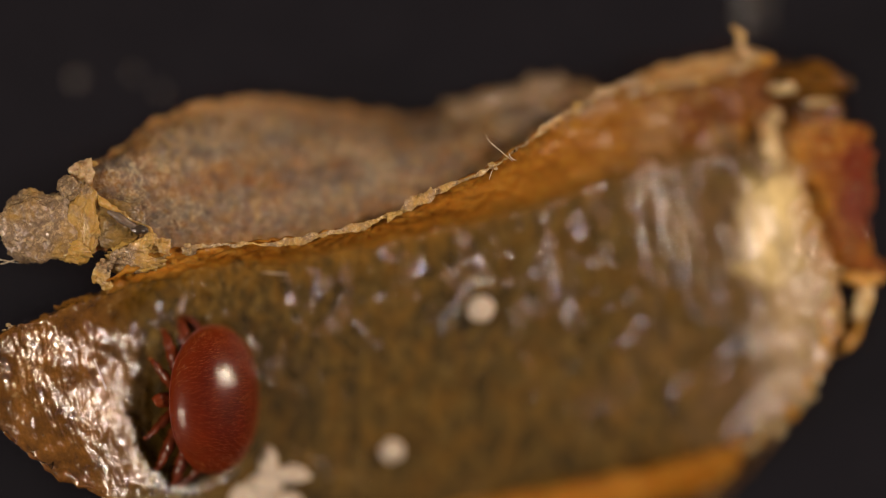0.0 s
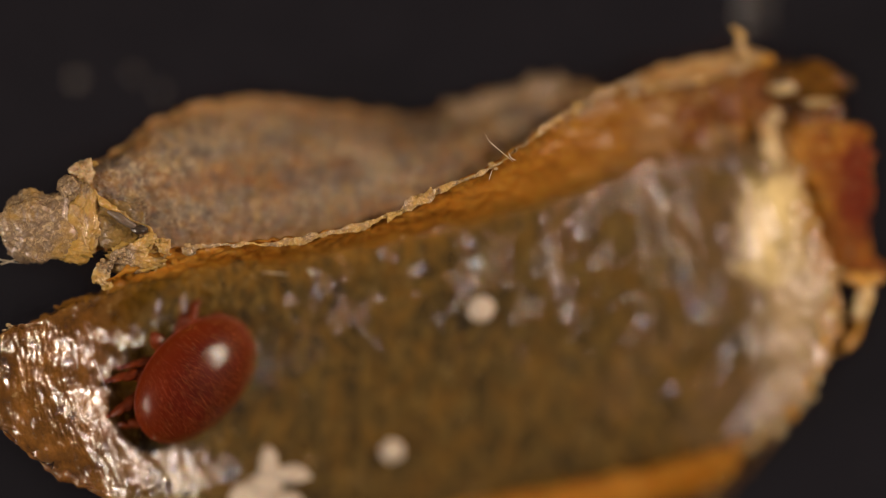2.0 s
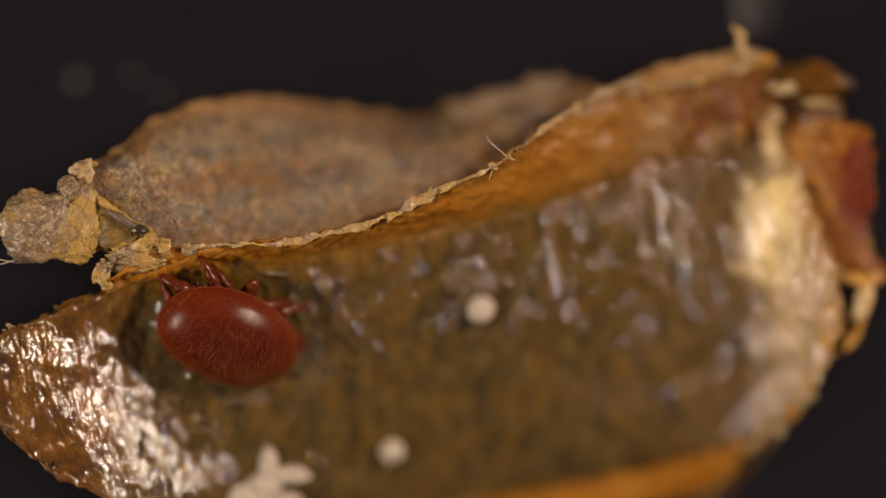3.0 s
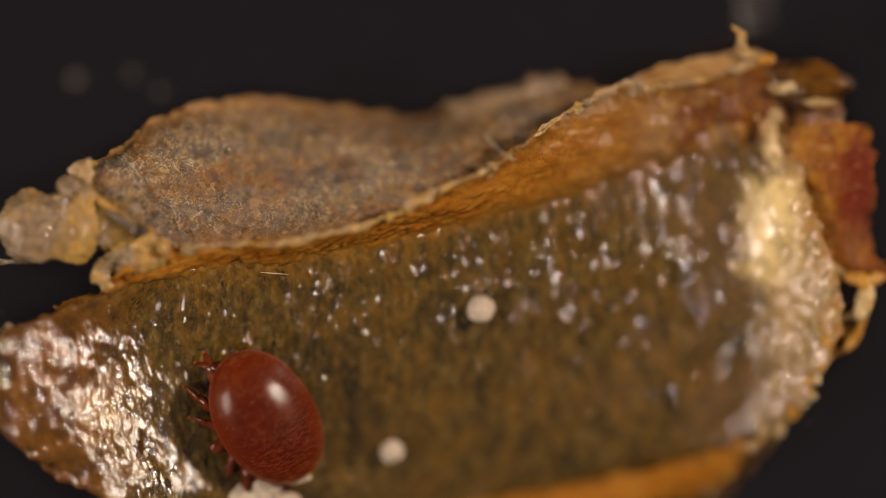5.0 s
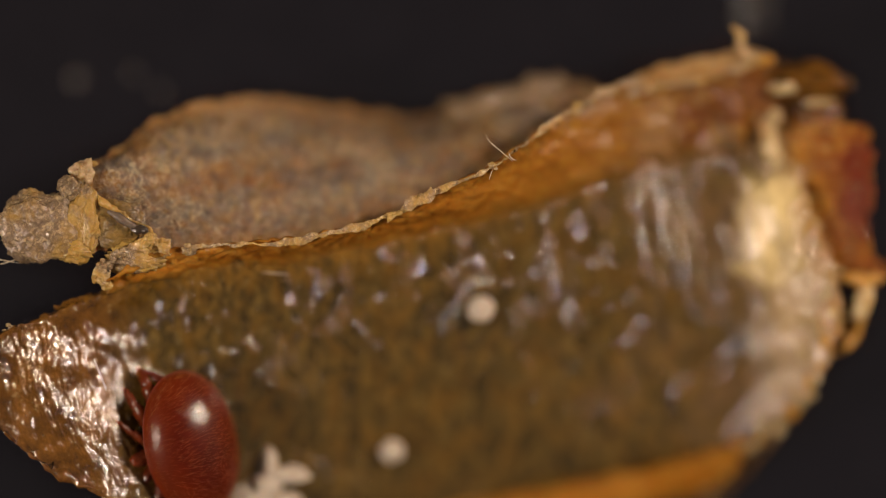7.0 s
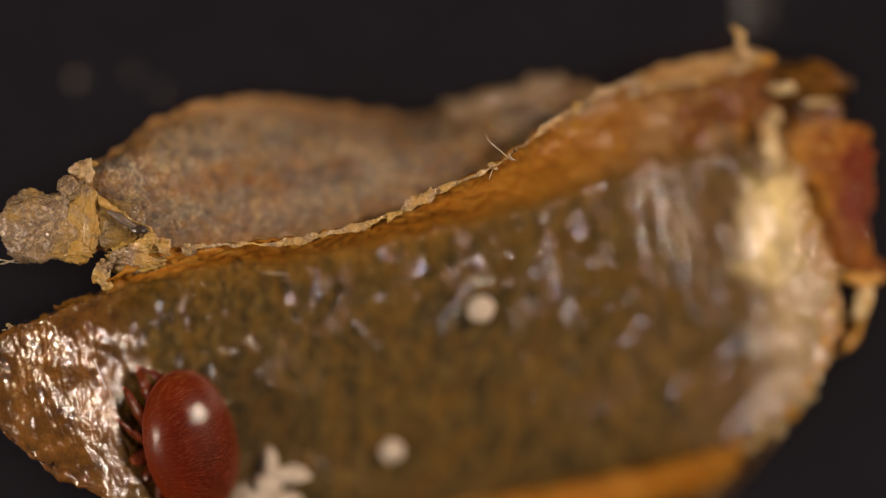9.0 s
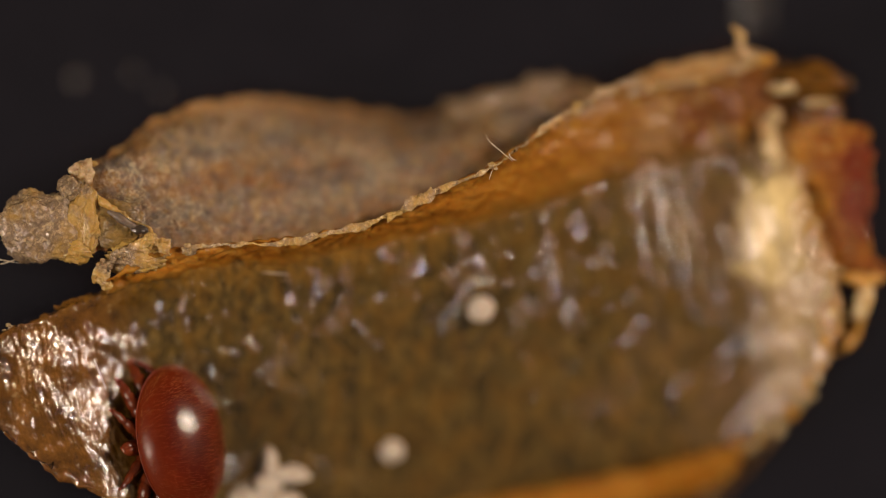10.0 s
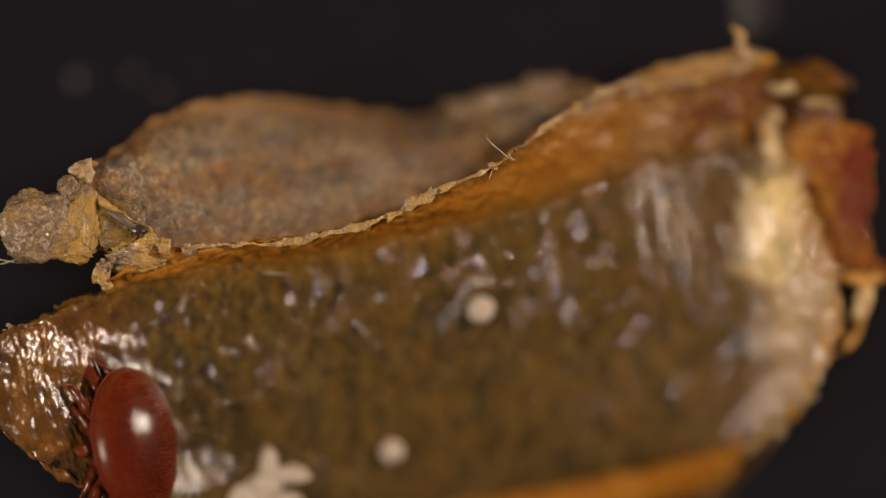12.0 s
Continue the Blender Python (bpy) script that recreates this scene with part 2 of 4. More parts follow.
def make_red_material():
    # amber on the side of the wax, deep red on the outer side
    n = Nodes("red_amber")
    c = n.ramp(n.noise(1.0, 6, 0.72, n.stretch(7, 2.4, 2, 6), 0.8), (0.36, (0.12, 0.028, 0.0015)), (0.52, (0.3, 0.09, 0.005)), (0.7, (0.6, 0.32, 0.035)))
    c = n.mix(n.maths("MULTIPLY", n.axis(0, 4.55, 4.15), n.ramp(n.noise(5, 5, 0.7), (0.42, 0.0), (0.66, 0.75))), c, (0.6, 0.31, 0.028))
    spot = n.maths("MULTIPLY", n.maths("MULTIPLY", n.axis(0, 4.35, 4.65), n.axis(0, 4.95, 4.8)), n.maths("MULTIPLY", n.axis(1, 0.0, 0.5), n.axis(1, 1.4, 1.1)))
    red = n.ramp(n.maths("ADD", n.maths("MULTIPLY", spot, 0.45), n.maths("MULTIPLY", n.noise(1.0, 6, 0.75, n.stretch(7, 3, 2), 0.6), 0.8)), (0.46, 0.0), (0.76, 0.95))
    c = n.mix(red, c, (0.17, 0.012, 0.0007))
    pale = n.ramp(n.noise(1.0, 5, 0.75, n.stretch(9, 26, 10, 4)), (0.56, 0.0), (0.64, 0.8))
    c = n.mix(n.maths("MULTIPLY", pale, n.axis(0, 4.9, 4.2)), c, (0.85, 0.62, 0.25))
    nb = n.bump(n.noise(1.0, 5, 0.65, n.stretch(10, 26, 12, 4)), 0.022, 1.0)
    return n.finish(c, 0.3, nb, 0.4, 0.15, sss=0.5, coat=0.7, coat_rough=0.04)


def make_mite_material(name, a, b, rough, ribs=True):
    n = Nodes(name)
    c = n.ramp(n.noise(3.0, 4), (0.3, a), (0.7, b))
    if not ribs:
        return n.finish(c, rough, n.bump(n.noise(25, 3), 0.003), 0.0, 0.2, sss=0.3, coat=0.7 * (0.45 - rough), coat_rough=0.12)
    v = n.tree.nodes.new("ShaderNodeVectorMath")
    v.operation = "LENGTH"
    n.link(n.stretch(1.74, 1.18, 0.0), v.inputs[0])
    # thin and amber towards the shield's margin, the colour also carrying the glow through it
    c = n.mix(n.ramp(v.outputs["Value"], (0.55, 0.0), (1.0, 0.75)), c, (0.12, 0.016, 0.0025))
    nb = n.bump(n.noise(1.0, 3, 0.6, n.stretch(56, 13, 20)), 0.004, 0.9, n.bump(n.noise(50, 3, 0.6), 0.002, 0.8))
    m = n.finish(c, rough, nb, 0.0, 0.07, sss=0.12, coat=0.5, coat_rough=0.1)
    # coat cut towards the margin to keep the lamp's rim highlight down
    n.link(n.ramp(v.outputs["Value"], (0.15, 1.0), (0.75, 0.25)), n.bsdf.inputs["Coat Weight"])
    return m


def make_white_material():
    n = Nodes("white_grain")
    c = n.ramp(n.noise(9, 5, 0.7), (0.3, (0.32, 0.275, 0.225)), (0.65, (0.48, 0.425, 0.36)))
    return n.finish(c, 0.6, n.bump(n.noise(22, 5, 0.7), 0.008, 0.8), 0.0, 0.3, sss=0.3)


GROUND = make_ground_material()
FLOOR = make_floor_material()
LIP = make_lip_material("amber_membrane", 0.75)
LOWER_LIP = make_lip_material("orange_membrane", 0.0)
WALL = make_wall_material()
FRINGE = make_lobe_material("pale_fringe", 0.6, 1.45)
LOBE = make_lobe_material("lobe_crust", 0.3, 1.0)
HONEY = make_crumb_material("honey_resin", (0.4, 0.17, 0.014), (0.72, 0.44, 0.1), 0.25, 0.4)
CREAM = make_crumb_material("cream_wax", (0.42, 0.27, 0.09), (0.84, 0.7, 0.42), 0.24, 0.3)
HOLLOW_SHADE = make_crumb_material("hollow_shade", (0.012, 0.008, 0.005), (0.04, 0.025, 0.014), 0.5, 0.0)
BROWN = make_crumb_material("dark_brown_skin", (0.06, 0.024, 0.004), (0.26, 0.11, 0.02), 0.2, 0.35)
OLIVE = make_crumb_material("olive_amber_skin", (0.012, 0.006, 0.001), (0.3, 0.13, 0.012), 0.14, 0.5, 1.0, 0.005, 2.5)
SLATE = make_crumb_material("slit_grey_brown", (0.08, 0.058, 0.042), (0.2, 0.15, 0.11), 0.7, 0.3, 0.1)
RED = make_red_material()
GLASSY = make_crumb_material("wet_resin", (0.32, 0.22, 0.09), (0.72, 0.58, 0.34), 0.12, 0.4, 1.0)
FOOT_CRUST = make_lobe_material("stained_crust", 0.7, 1.3)
PANEL = make_lobe_material("brown_crust", 0.8, 0.6)
RIDGE_CRUST = make_lobe_material("amber_crust", 0.95, 1.05)
CRUST = make_crumb_material("pale_crust", (0.44, 0.28, 0.1), (0.84, 0.7, 0.48), 0.34, 0.5, 0.4, 0.014)
TAN = make_crumb_material("tan_membrane", (0.36, 0.18, 0.04), (0.66, 0.45, 0.22), 0.4, 0.5, 0.3, 0.005, 3.0)
FIBRE = make_crumb_material("pale_fibre", (0.5, 0.4, 0.28), (0.7, 0.6, 0.45), 0.4)
WHITE = make_white_material()
SHIELD = make_mite_material("mite_shield", (0.042, 0.0027, 0.0004), (0.082, 0.0068, 0.0009), 0.42)
BELLY = make_mite_material("mite_belly", (0.09, 0.011, 0.003), (0.16, 0.024, 0.006), 0.5, False)
LEG = make_mite_material("mite_leg", (0.045, 0.007, 0.002), (0.12, 0.022, 0.005), 0.25, False)
BRISTLE = make_mite_material("mite_bristle", (0.13, 0.022, 0.005), (0.3, 0.075, 0.017), 0.3, False)


# ---- mesh helpers (lengths in millimetres) ----
def mesh_of(name, verts, faces, smooth=True):
    me = bpy.data.meshes.new(name)
    me.from_pydata([tuple(float(a) * MM for a in v) for v in verts], [], faces)
    me.update()
    if smooth:
        me.shade_smooth()
    return me


def part(name, me, material, parent=None, label="", kind=""):
    ob = new(name, me)
    if not me.materials:
        me.materials.append(material)
    if parent:
        ob.parent = parent
    return tagged(ob, label=label, kind=kind)


def thing(name, place=(0, 0, 0)):
    ob = new(name)
    ob.empty_display_size = 0.0005
    ob.matrix_world = pose(place[0] * MM, place[1] * MM, place[2] * MM)
    return ob


def spline(points, n):
    """n points at even steps along a smooth curve through the points."""
    p = np.array(points, float)
    p = np.vstack([2 * p[0] - p[1], p, 2 * p[-1] - p[-2]])
    fine = []
    for k in range(1, len(p) - 2):
        for t in np.linspace(0, 1, 24, endpoint=False):
            a, b, c, d = p[k - 1:k + 3]
            fine.append(0.5 * (2 * b + (c - a) * t + (2 * a - 5 * b + 4 * c - d) * t * t + (3 * b - a - 3 * c + d) * t ** 3))
    fine.append(p[-2])
    fine = np.array(fine)
    s = np.r_[0, np.cumsum(np.linalg.norm(np.diff(fine, axis=0), axis=1))]
    at = np.linspace(0, s[-1], n)
    return np.stack([np.interp(at, s, fine[:, i]) for i in range(3)], 1)


def fbm(v, scale, octaves=4, seed=0.0):
    return noise.fractal(Vector((v[0] * scale + seed, v[1] * scale - seed, v[2] * scale + 3 * seed)), 1.0, 2.0, octaves)


def loft(rows, nu, nv):
    across = [spline(r, nu) for r in rows]
    grid = np.zeros((nv, nu, 3))
    for i in range(nu):
        grid[:, i] = spline([a[i] for a in across], nv)
    return grid


def sheet(name, grid, relief, ragged=0.05, seed=1.0, beads=(), lean=0.0):
    """A sheet with relief along its normals and torn edges."""
    nv, nu, _ = grid.shape
    du, dv = np.gradient(grid, axis=1), np.gradient(grid, axis=0)
    nrm = np.cross(du, dv)
    nrm /= np.linalg.norm(nrm, axis=2, keepdims=True) + 1e-12
    if nrm[..., 2].mean() < 0:
        nrm = -nrm
    step = np.linalg.norm(du, axis=2).mean()
    out = grid.copy()
    for j in range(nv):
        for i in range(nu):
            p = grid[j, i]
            e = min(i, nu - 1 - i, j, nv - 1 - j) * step
            w = math.exp(-(e / 0.12) ** 2)
            out[j, i] = p + nrm[j, i] * relief(p, i / (nu - 1), j / (nv - 1))
            if w > 0.01 and ragged:
                out[j, i] += ragged * w * np.array((fbm(p, 5, 4, seed), fbm(p, 5, 4, seed + 7), 0.6 * fbm(p, 6, 3, seed + 13)))
    for x, y, rx, ry, h in beads:
        d = ((grid[..., 0] - x + lean * (grid[..., 1] - y)) / rx) ** 2 + ((grid[..., 1] - y) / ry) ** 2
        near = d < 6
        out[near] += nrm[near] * (h * np.exp(-d[near]))[:, None]
    flip = nrm[nv // 2, nu // 2] @ np.cross(du[nv // 2, nu // 2], dv[nv // 2, nu // 2]) < 0
    faces = []
    for j in range(nv - 1):
        for i in range(nu - 1):
            q = (j * nu + i, j * nu + i + 1, (j + 1) * nu + i + 1, (j + 1) * nu + i)
            faces.append(q[::-1] if flip else q)
    me = mesh_of(name, out.reshape(-1, 3), faces)
    ii, jj = np.meshgrid(np.arange(nu), np.arange(nv))
    rise = np.linalg.norm(dv, axis=2).mean()
    far = np.minimum(np.minimum(ii, nu - 1 - ii) * step, np.minimum(jj, nv - 1 - jj) * rise)
    me.attributes.new("across", "FLOAT", "POINT").data.foreach_set("value", (jj / (nv - 1)).ravel().astype(np.float32))
    me.attributes.new("edge", "FLOAT", "POINT").data.foreach_set("value", far.ravel().astype(np.float32))
    return me


def thick(ob, mm, offset=-1.0):
    m = ob.modifiers.new("thickness", "SOLIDIFY")
    m.thickness, m.offset = mm * MM, offset
    return ob


def ribbon(points, nu, nv, thin, wide, seed=2.0, slope=0.4):
    """A narrow band along a curve, of uneven width."""
    c = spline(points, nu)
    along = np.gradient(c, axis=0)
    side = np.stack([-along[:, 1], along[:, 0], np.zeros(nu)], 1)
    side /= np.linalg.norm(side, axis=1, keepdims=True) + 1e-12
    grid = np.zeros((nv, nu, 3))
    for i in range(nu):
        w = thin + (wide - thin) * min(max(0.45 + 1.1 * fbm(c[i], 1.7, 3, seed), 0), 1)
        for j in range(nv):
            k = 1 - 2 * j / (nv - 1)
            grid[j, i] = c[i] + side[i] * k * w / 2 + np.array((0, 0, 0.015 + 0.5 * slope * w * (1 - k * k)))
    return grid


def blob(name, centre, radii, seed, rough=0.25, scale=2.5, nu=28, nv=18, fine=0.1, smooth=True):
    """An uneven lump; not smooth: a broken crystal."""
    verts, faces = [], []
    for j in range(nv + 1):
        th = math.pi * j / nv
        for i in range(nu):
            ph = 2 * math.pi * i / nu
            d = np.array((math.sin(th) * math.cos(ph), math.sin(th) * math.sin(ph), math.cos(th)))
            k = 1 + rough * fbm(d, scale * 0.5, 3, seed) + fine * fbm(d, scale * 3, 3, seed + 5)
            verts.append(np.array(centre) + d * np.array(radii) * k)
    for j in range(nv):
        for i in range(nu):
            a, b = j * nu + i, j * nu + (i + 1) % nu
            faces.append((a, a + nu, b + nu, b))
    return mesh_of(name, verts, faces, smooth)


def strand(name, points, radius, n=40, seed=0.0, lumps=0.3, sides=8, flat=1.0, taper=True):
    """A tube along a curve, lumpy and tapered."""
    c = spline(points, n)
    verts, faces = [], []
    for k in range(n):
        t = c[min(k + 1, n - 1)] - c[max(k - 1, 0)]
        t /= np.linalg.norm(t) + 1e-12
        side = np.cross(t, (0, 0, 1.0))
        side /= np.linalg.norm(side) + 1e-9
        up = np.cross(side, t)
        s = k / (n - 1)
        env = (math.sin(math.pi * min(max(s, 0.03), 0.97)) ** 0.5) if taper else 1.0
        for i in range(sides):
            a = 2 * math.pi * i / sides
            p = c[k] + side * math.cos(a) * radius * env + up * math.sin(a) * radius * flat * env
            verts.append(c[k] + (p - c[k]) * (1 + lumps * 2 * fbm(p, 4.5, 4, seed)))
    for k in range(n - 1):
        for i in range(sides):
            a, b = k * sides + i, k * sides + (i + 1) % sides
            faces.append((a, b, b + sides, a + sides))
    faces.append(tuple(range(sides))[::-1])
    faces.append(tuple(range((n - 1) * sides, n * sides)))
    return mesh_of(name, verts, faces)


# ---- the ground: a black sheet that reaches far past the picture ----
GROUND_Z = -2.2


def build_ground():
    n = 60
    xs = np.concatenate([-np.geomspace(300, 8, 14), np.linspace(-7, 7, n), np.geomspace(8, 300, 14)])
    verts = [(x, y, GROUND_Z + (0.02 * fbm((x, y, 0), 0.8, 3) if abs(x) < 8 and abs(y) < 8 else 0)) for y in xs for x in xs]
    m = len(xs)
    faces = [(j * m + i, j * m + i + 1, (j + 1) * m + i + 1, (j + 1) * m + i) for j in range(m - 1) for i in range(m - 1)]
    ob = part("ground", mesh_of("ground", verts, faces), GROUND)
    tagged(ob, "black acrylic sheet lying flat under the specimen", "ground", kind="structure")


build_ground()

# ---- the husk: a torn, curved piece of insect skin ----
husk = thing("insect_husk", (0, 0, GROUND_Z))
tagged(husk, "torn curved piece of olive-brown insect skin with amber rim", "insect husk")


def husk_part(name, me, material, label="", kind=""):
    ob = part(name, me, material, husk, label, kind)
    ob.location = (0, 0, -GROUND_Z * MM)
    return ob


CREST = [(-3.865, -0.376, -0.02), (-3.374, -0.089, 0), (-2.832, 0.019, 0), (-1.556, 0.115, 0.02), (-0.599, 0.376, 0.03), (-0.153, 0.612, 0), (0.612, 0.963, -0.05),
         (1.445, 1.573, -0.5), (1.959, 1.812, -0.75), (2.728, 1.864, -0.85), (3.306, 2.025, -0.92), (3.627, 2.185, -0.95)]
EDGE = [(-4.412, -0.733, -0.08), (-3.789, -0.504, -0.1), (-3.09, -0.313, -0.22), (-2.133, -0.172, -0.3), (-1.176, -0.026, -0.42), (-0.153, 0.198, -0.55), (0.742, 0.442, -0.68),
        (1.447, 0.679, -0.78), (2.217, 0.967, -0.9), (2.987, 1.16, -1), (3.884, 1.352, -1)]
FOOT = [(-3.802, -0.395, -0.04), (-3.471, -0.3, -0.12), (-2.898, -0.223, -0.2), (-2.133, -0.121, -0.28), (-1.176, 0.006, -0.4), (-0.153, 0.198, -0.55), (0.742, 0.442, -0.68),
        (1.447, 0.679, -0.78), (2.217, 0.967, -0.9), (2.987, 1.16, -1), (3.884, 1.352, -1)]
# cross sections of the trough, from the lip down to the lower edge
SECTION_NEAR_LIP = [(x, y + 0.09, z - 0.1) for x, y, z in EDGE]
SECTION_UPPER = [(x, y + 0.03, z - 0.05) for x, y, z in EDGE]
SECTION_MIDDLE = [(-4.947, -0.95, 0.15), (-4.237, -0.855, -0.11), (-3.792, -0.792, -0.3), (-3.411, -0.709, -0.45), (-2.902, -0.633, -0.43), (-2.136, -0.569, -0.52), (-0.537, -0.378, -0.66), (0.743, -0.058, -0.8), (2.024, 0.135, -0.88), (3.083, 0.359, -1), (4.136, 0.647, -0.76)]
SECTION_LOWER = [(-5.093, -1.3, 0.22), (-4.458, -1.269, 0.02), (-3.984, -1.232, -0.22), (-3.51, -1.208, -0.46), (-3.031, -1.189, -0.53), (-2.137, -1.145, -0.64), (-0.538, -1.018, -0.82), (0.743, -0.826, -0.92), (2.025, -0.699, -0.98), (3.629, -0.41, -1.06), (4.41, -0.186, -0.74)]
SECTION_DEEP = [(-5.093, -1.842, 0.17), (-4.394, -1.779, 0.05), (-3.952, -1.743, -0.14), (-3.478, -1.726, -0.4), (-2.968, -1.721, -0.56), (-2.138, -1.722, -0.7), (-0.538, -1.66, -1), (0.744, -1.533, -1.12), (2.347, -1.34, -1.12), (3.31, -1.18, -1.14), (4.49, -0.826, -0.74)]
SECTION_FLOOR = [(-4.553, -2.385, 0.03), (-4.046, -2.291, -0.06), (-3.602, -2.261, -0.25), (-3.286, -2.244, -0.45), (-2.842, -2.266, -0.62), (-2.14, -2.3, -0.8), (-0.539, -2.239, -1.18), (1.066, -2.176, -1.32), (2.67, -1.919, -1.26), (3.504, -1.662, -1.26), (4.35, -1.274, -0.84)]
SECTION_NEAR_EDGE = [(-3.789, -2.8, -0.05), (-3.41, -2.778, -0.24), (-3.03, -2.787, -0.45), (-2.651, -2.811, -0.68), (-1.821, -2.815, -0.98), (-0.218, -2.755, -1.42), (1.067, -2.629, -1.55), (2.352, -2.435, -1.52), (3.25, -2.241, -1.4), (3.88, -2.016, -1.3)]
SECTION_EDGE = [(-3.157, -3.317, -0.4), (-2.461, -3.391, -1), (-1.183, -3.433, -1.6), (0.747, -3.278, -1.95), (2.036, -2.99, -2.05), (2.874, -2.861, -2.1), (3.262, -2.733, -2.15)]
INNER_ROWS = [SECTION_NEAR_LIP, SECTION_UPPER, SECTION_MIDDLE, SECTION_LOWER, SECTION_DEEP, SECTION_FLOOR, SECTION_NEAR_EDGE, SECTION_EDGE]


def inner_relief(p, s, t):
    folds = fbm((p[0] * 2.6 + 0.4 * p[1], p[1] * 0.6, 0), 1.5, 4, 2.0)
    lumps = fbm((p[0] * 1.5, p[1], p[2]), 5.5, 3, 4.0)
    fine = fbm((p[0] * 1.5 + 0.45 * p[1], p[1] * 0.6, p[2]), 13, 2, 6.0)
    tip = min(max((-3.2 - p[0]) / 0.6, 0), 1)
    end = min(max((p[0] - 2.9) / 1.0 + 0.5 * fbm((p[0], p[1], 0), 1.2, 2, 19.0), 0), 1)
    swell = fbm((p[0], p[1], 0), 1.3, 2, 8.0)
    wrinkle = fbm((p[0] * 1.6 + 0.5 * p[1], p[1], 0), 17, 2, 12.0) if tip else 0.0
    crease = fbm((p[0] * 2.2 - 1.2 * p[1], p[1] * 0.7 + 0.5 * p[0], 0), 6, 3, 5.0) if end else 0.0
    ripple = min(max((p[0] + 0.3) / 0.6, 0), 1) * min(max((p[1] + 1.0) / 0.4, 0), 1)
    return (0.01 - 0.002 * tip + 0.004 * ripple) * folds + (0.014 - 0.002 * tip) * lumps + (0.006 + 0.001 * tip - 0.002 * ripple) * fine + 0.004 * tip * wrinkle + 0.055 * tip * swell + 0.02 * tip * fbm((p[0] * 1.2 + 0.3 * p[1], p[1], 0), 3.4, 2, 27.0) + 0.011 * end * crease + 0.03 * end * fbm((p[0], p[1], 0), 1.6, 2, 15.0)


def lip_relief(p, s, t):
    return 0.035 * fbm((p[0], p[1] * 2, p[2]), 2.2, 4, 9.0) + (0.026 - 0.019 * min(max((p[0] + 0.5) / 1.5, 0), 1)) * fbm(p, 9, 4, 10.0)


def wall_relief(p, s, t):
    return 0.05 * fbm(p, 1.8, 4, 21.0) + 0.025 * fbm(p, 9, 4, 23.0)


def flake_relief(p, s, t):
    return 0.07 * fbm((p[0] * 2.4, p[1] * 0.8, p[2]), 2.2, 4, 31.0) + 0.014 * fbm(p, 9, 3, 33.0)


def curl_relief(p, s, t):
    return 0.03 * fbm((p[0] * 0.8, p[1] * 2, p[2]), 2.0, 3, 31.0) + 0.01 * fbm((p[0] * 0.6, p[1] * 1.6, p[2]), 9, 3, 33.0)


def red_relief(p, s, t):
    return 0.03 * fbm((p[0] * 1.3, p[1], p[2]), 1.2, 2, 31.0) + 0.007 * fbm((p[0] * 0.5, p[1] * 1.9, p[2]), 10, 3, 33.0)


LIP_FOLDS = ((3.26, 1.55, 0.07, 0.16, 0.1), (3.36, 1.26, 0.07, 0.22, 0.12), (2.72, 1.32, 0.1, 0.2, 0.07), (3.05, 1.4, 0.16, 0.25, -0.08), (2.3, 1.4, 0.2, 0.12, 0.06), (1.9, 1.35, 0.15, 0.15, -0.05),
             (3.0, 1.75, 0.12, 0.1, 0.06), (2.5, 1.05, 0.08, 0.15, 0.05), (2.95, 1.1, 0.1, 0.12, 0.05))


# wet folds on the inner skin (start, length down the slope, lean, beads), single drops and crowded patches (middle, spread, beads)
FOLDS = ((0.38, -0.14, 0.17, 0.08, 4), (0.71, 0.15, 0.2, 0.02, 4), (0.54, 0.16, 0.08, 0, 2), (1.54, 0.41, 0.24, 0.02, 4), (1.24, -0.17, 0.36, 0.08, 6), (0.12, -0.66, 0.43, 0.04, 6),
         (-0.3, -0.87, 0.1, 0.05, 2), (2.64, 0.57, 0.46, 0.26, 9), (2.71, -0.41, 0.28, 0.12, 7), (2.74, -0.21, 0.16, 0.18, 4), (3.27, -0.1, 0.3, 0.06, 4), (2.45, 0.3, 0.2, 0.05, 3))
DROPS = ((1.13, 0.34), (1.84, 0.0), (1.73, -0.16), (1.92, -0.69), (1.43, -0.83), (2.09, -1.06), (2.24, -0.85), (-0.3, -0.3), (1.12, -0.75), (0.84, -0.4), (0.75, -0.39), (0.98, -1.25), (2.52, -0.09), (3.22, 0.1))
PATCHES = ((0.2, 0.03, 0.1, 0.09, 13), (2.68, 0.01, 0.09, 0.09, 12), (-1.4, -0.45, 0.22, 0.12, 24), (0.3, -0.25, 0.2, 0.1, 6), (-2.7, -0.85, 0.2, 0.15, 6))


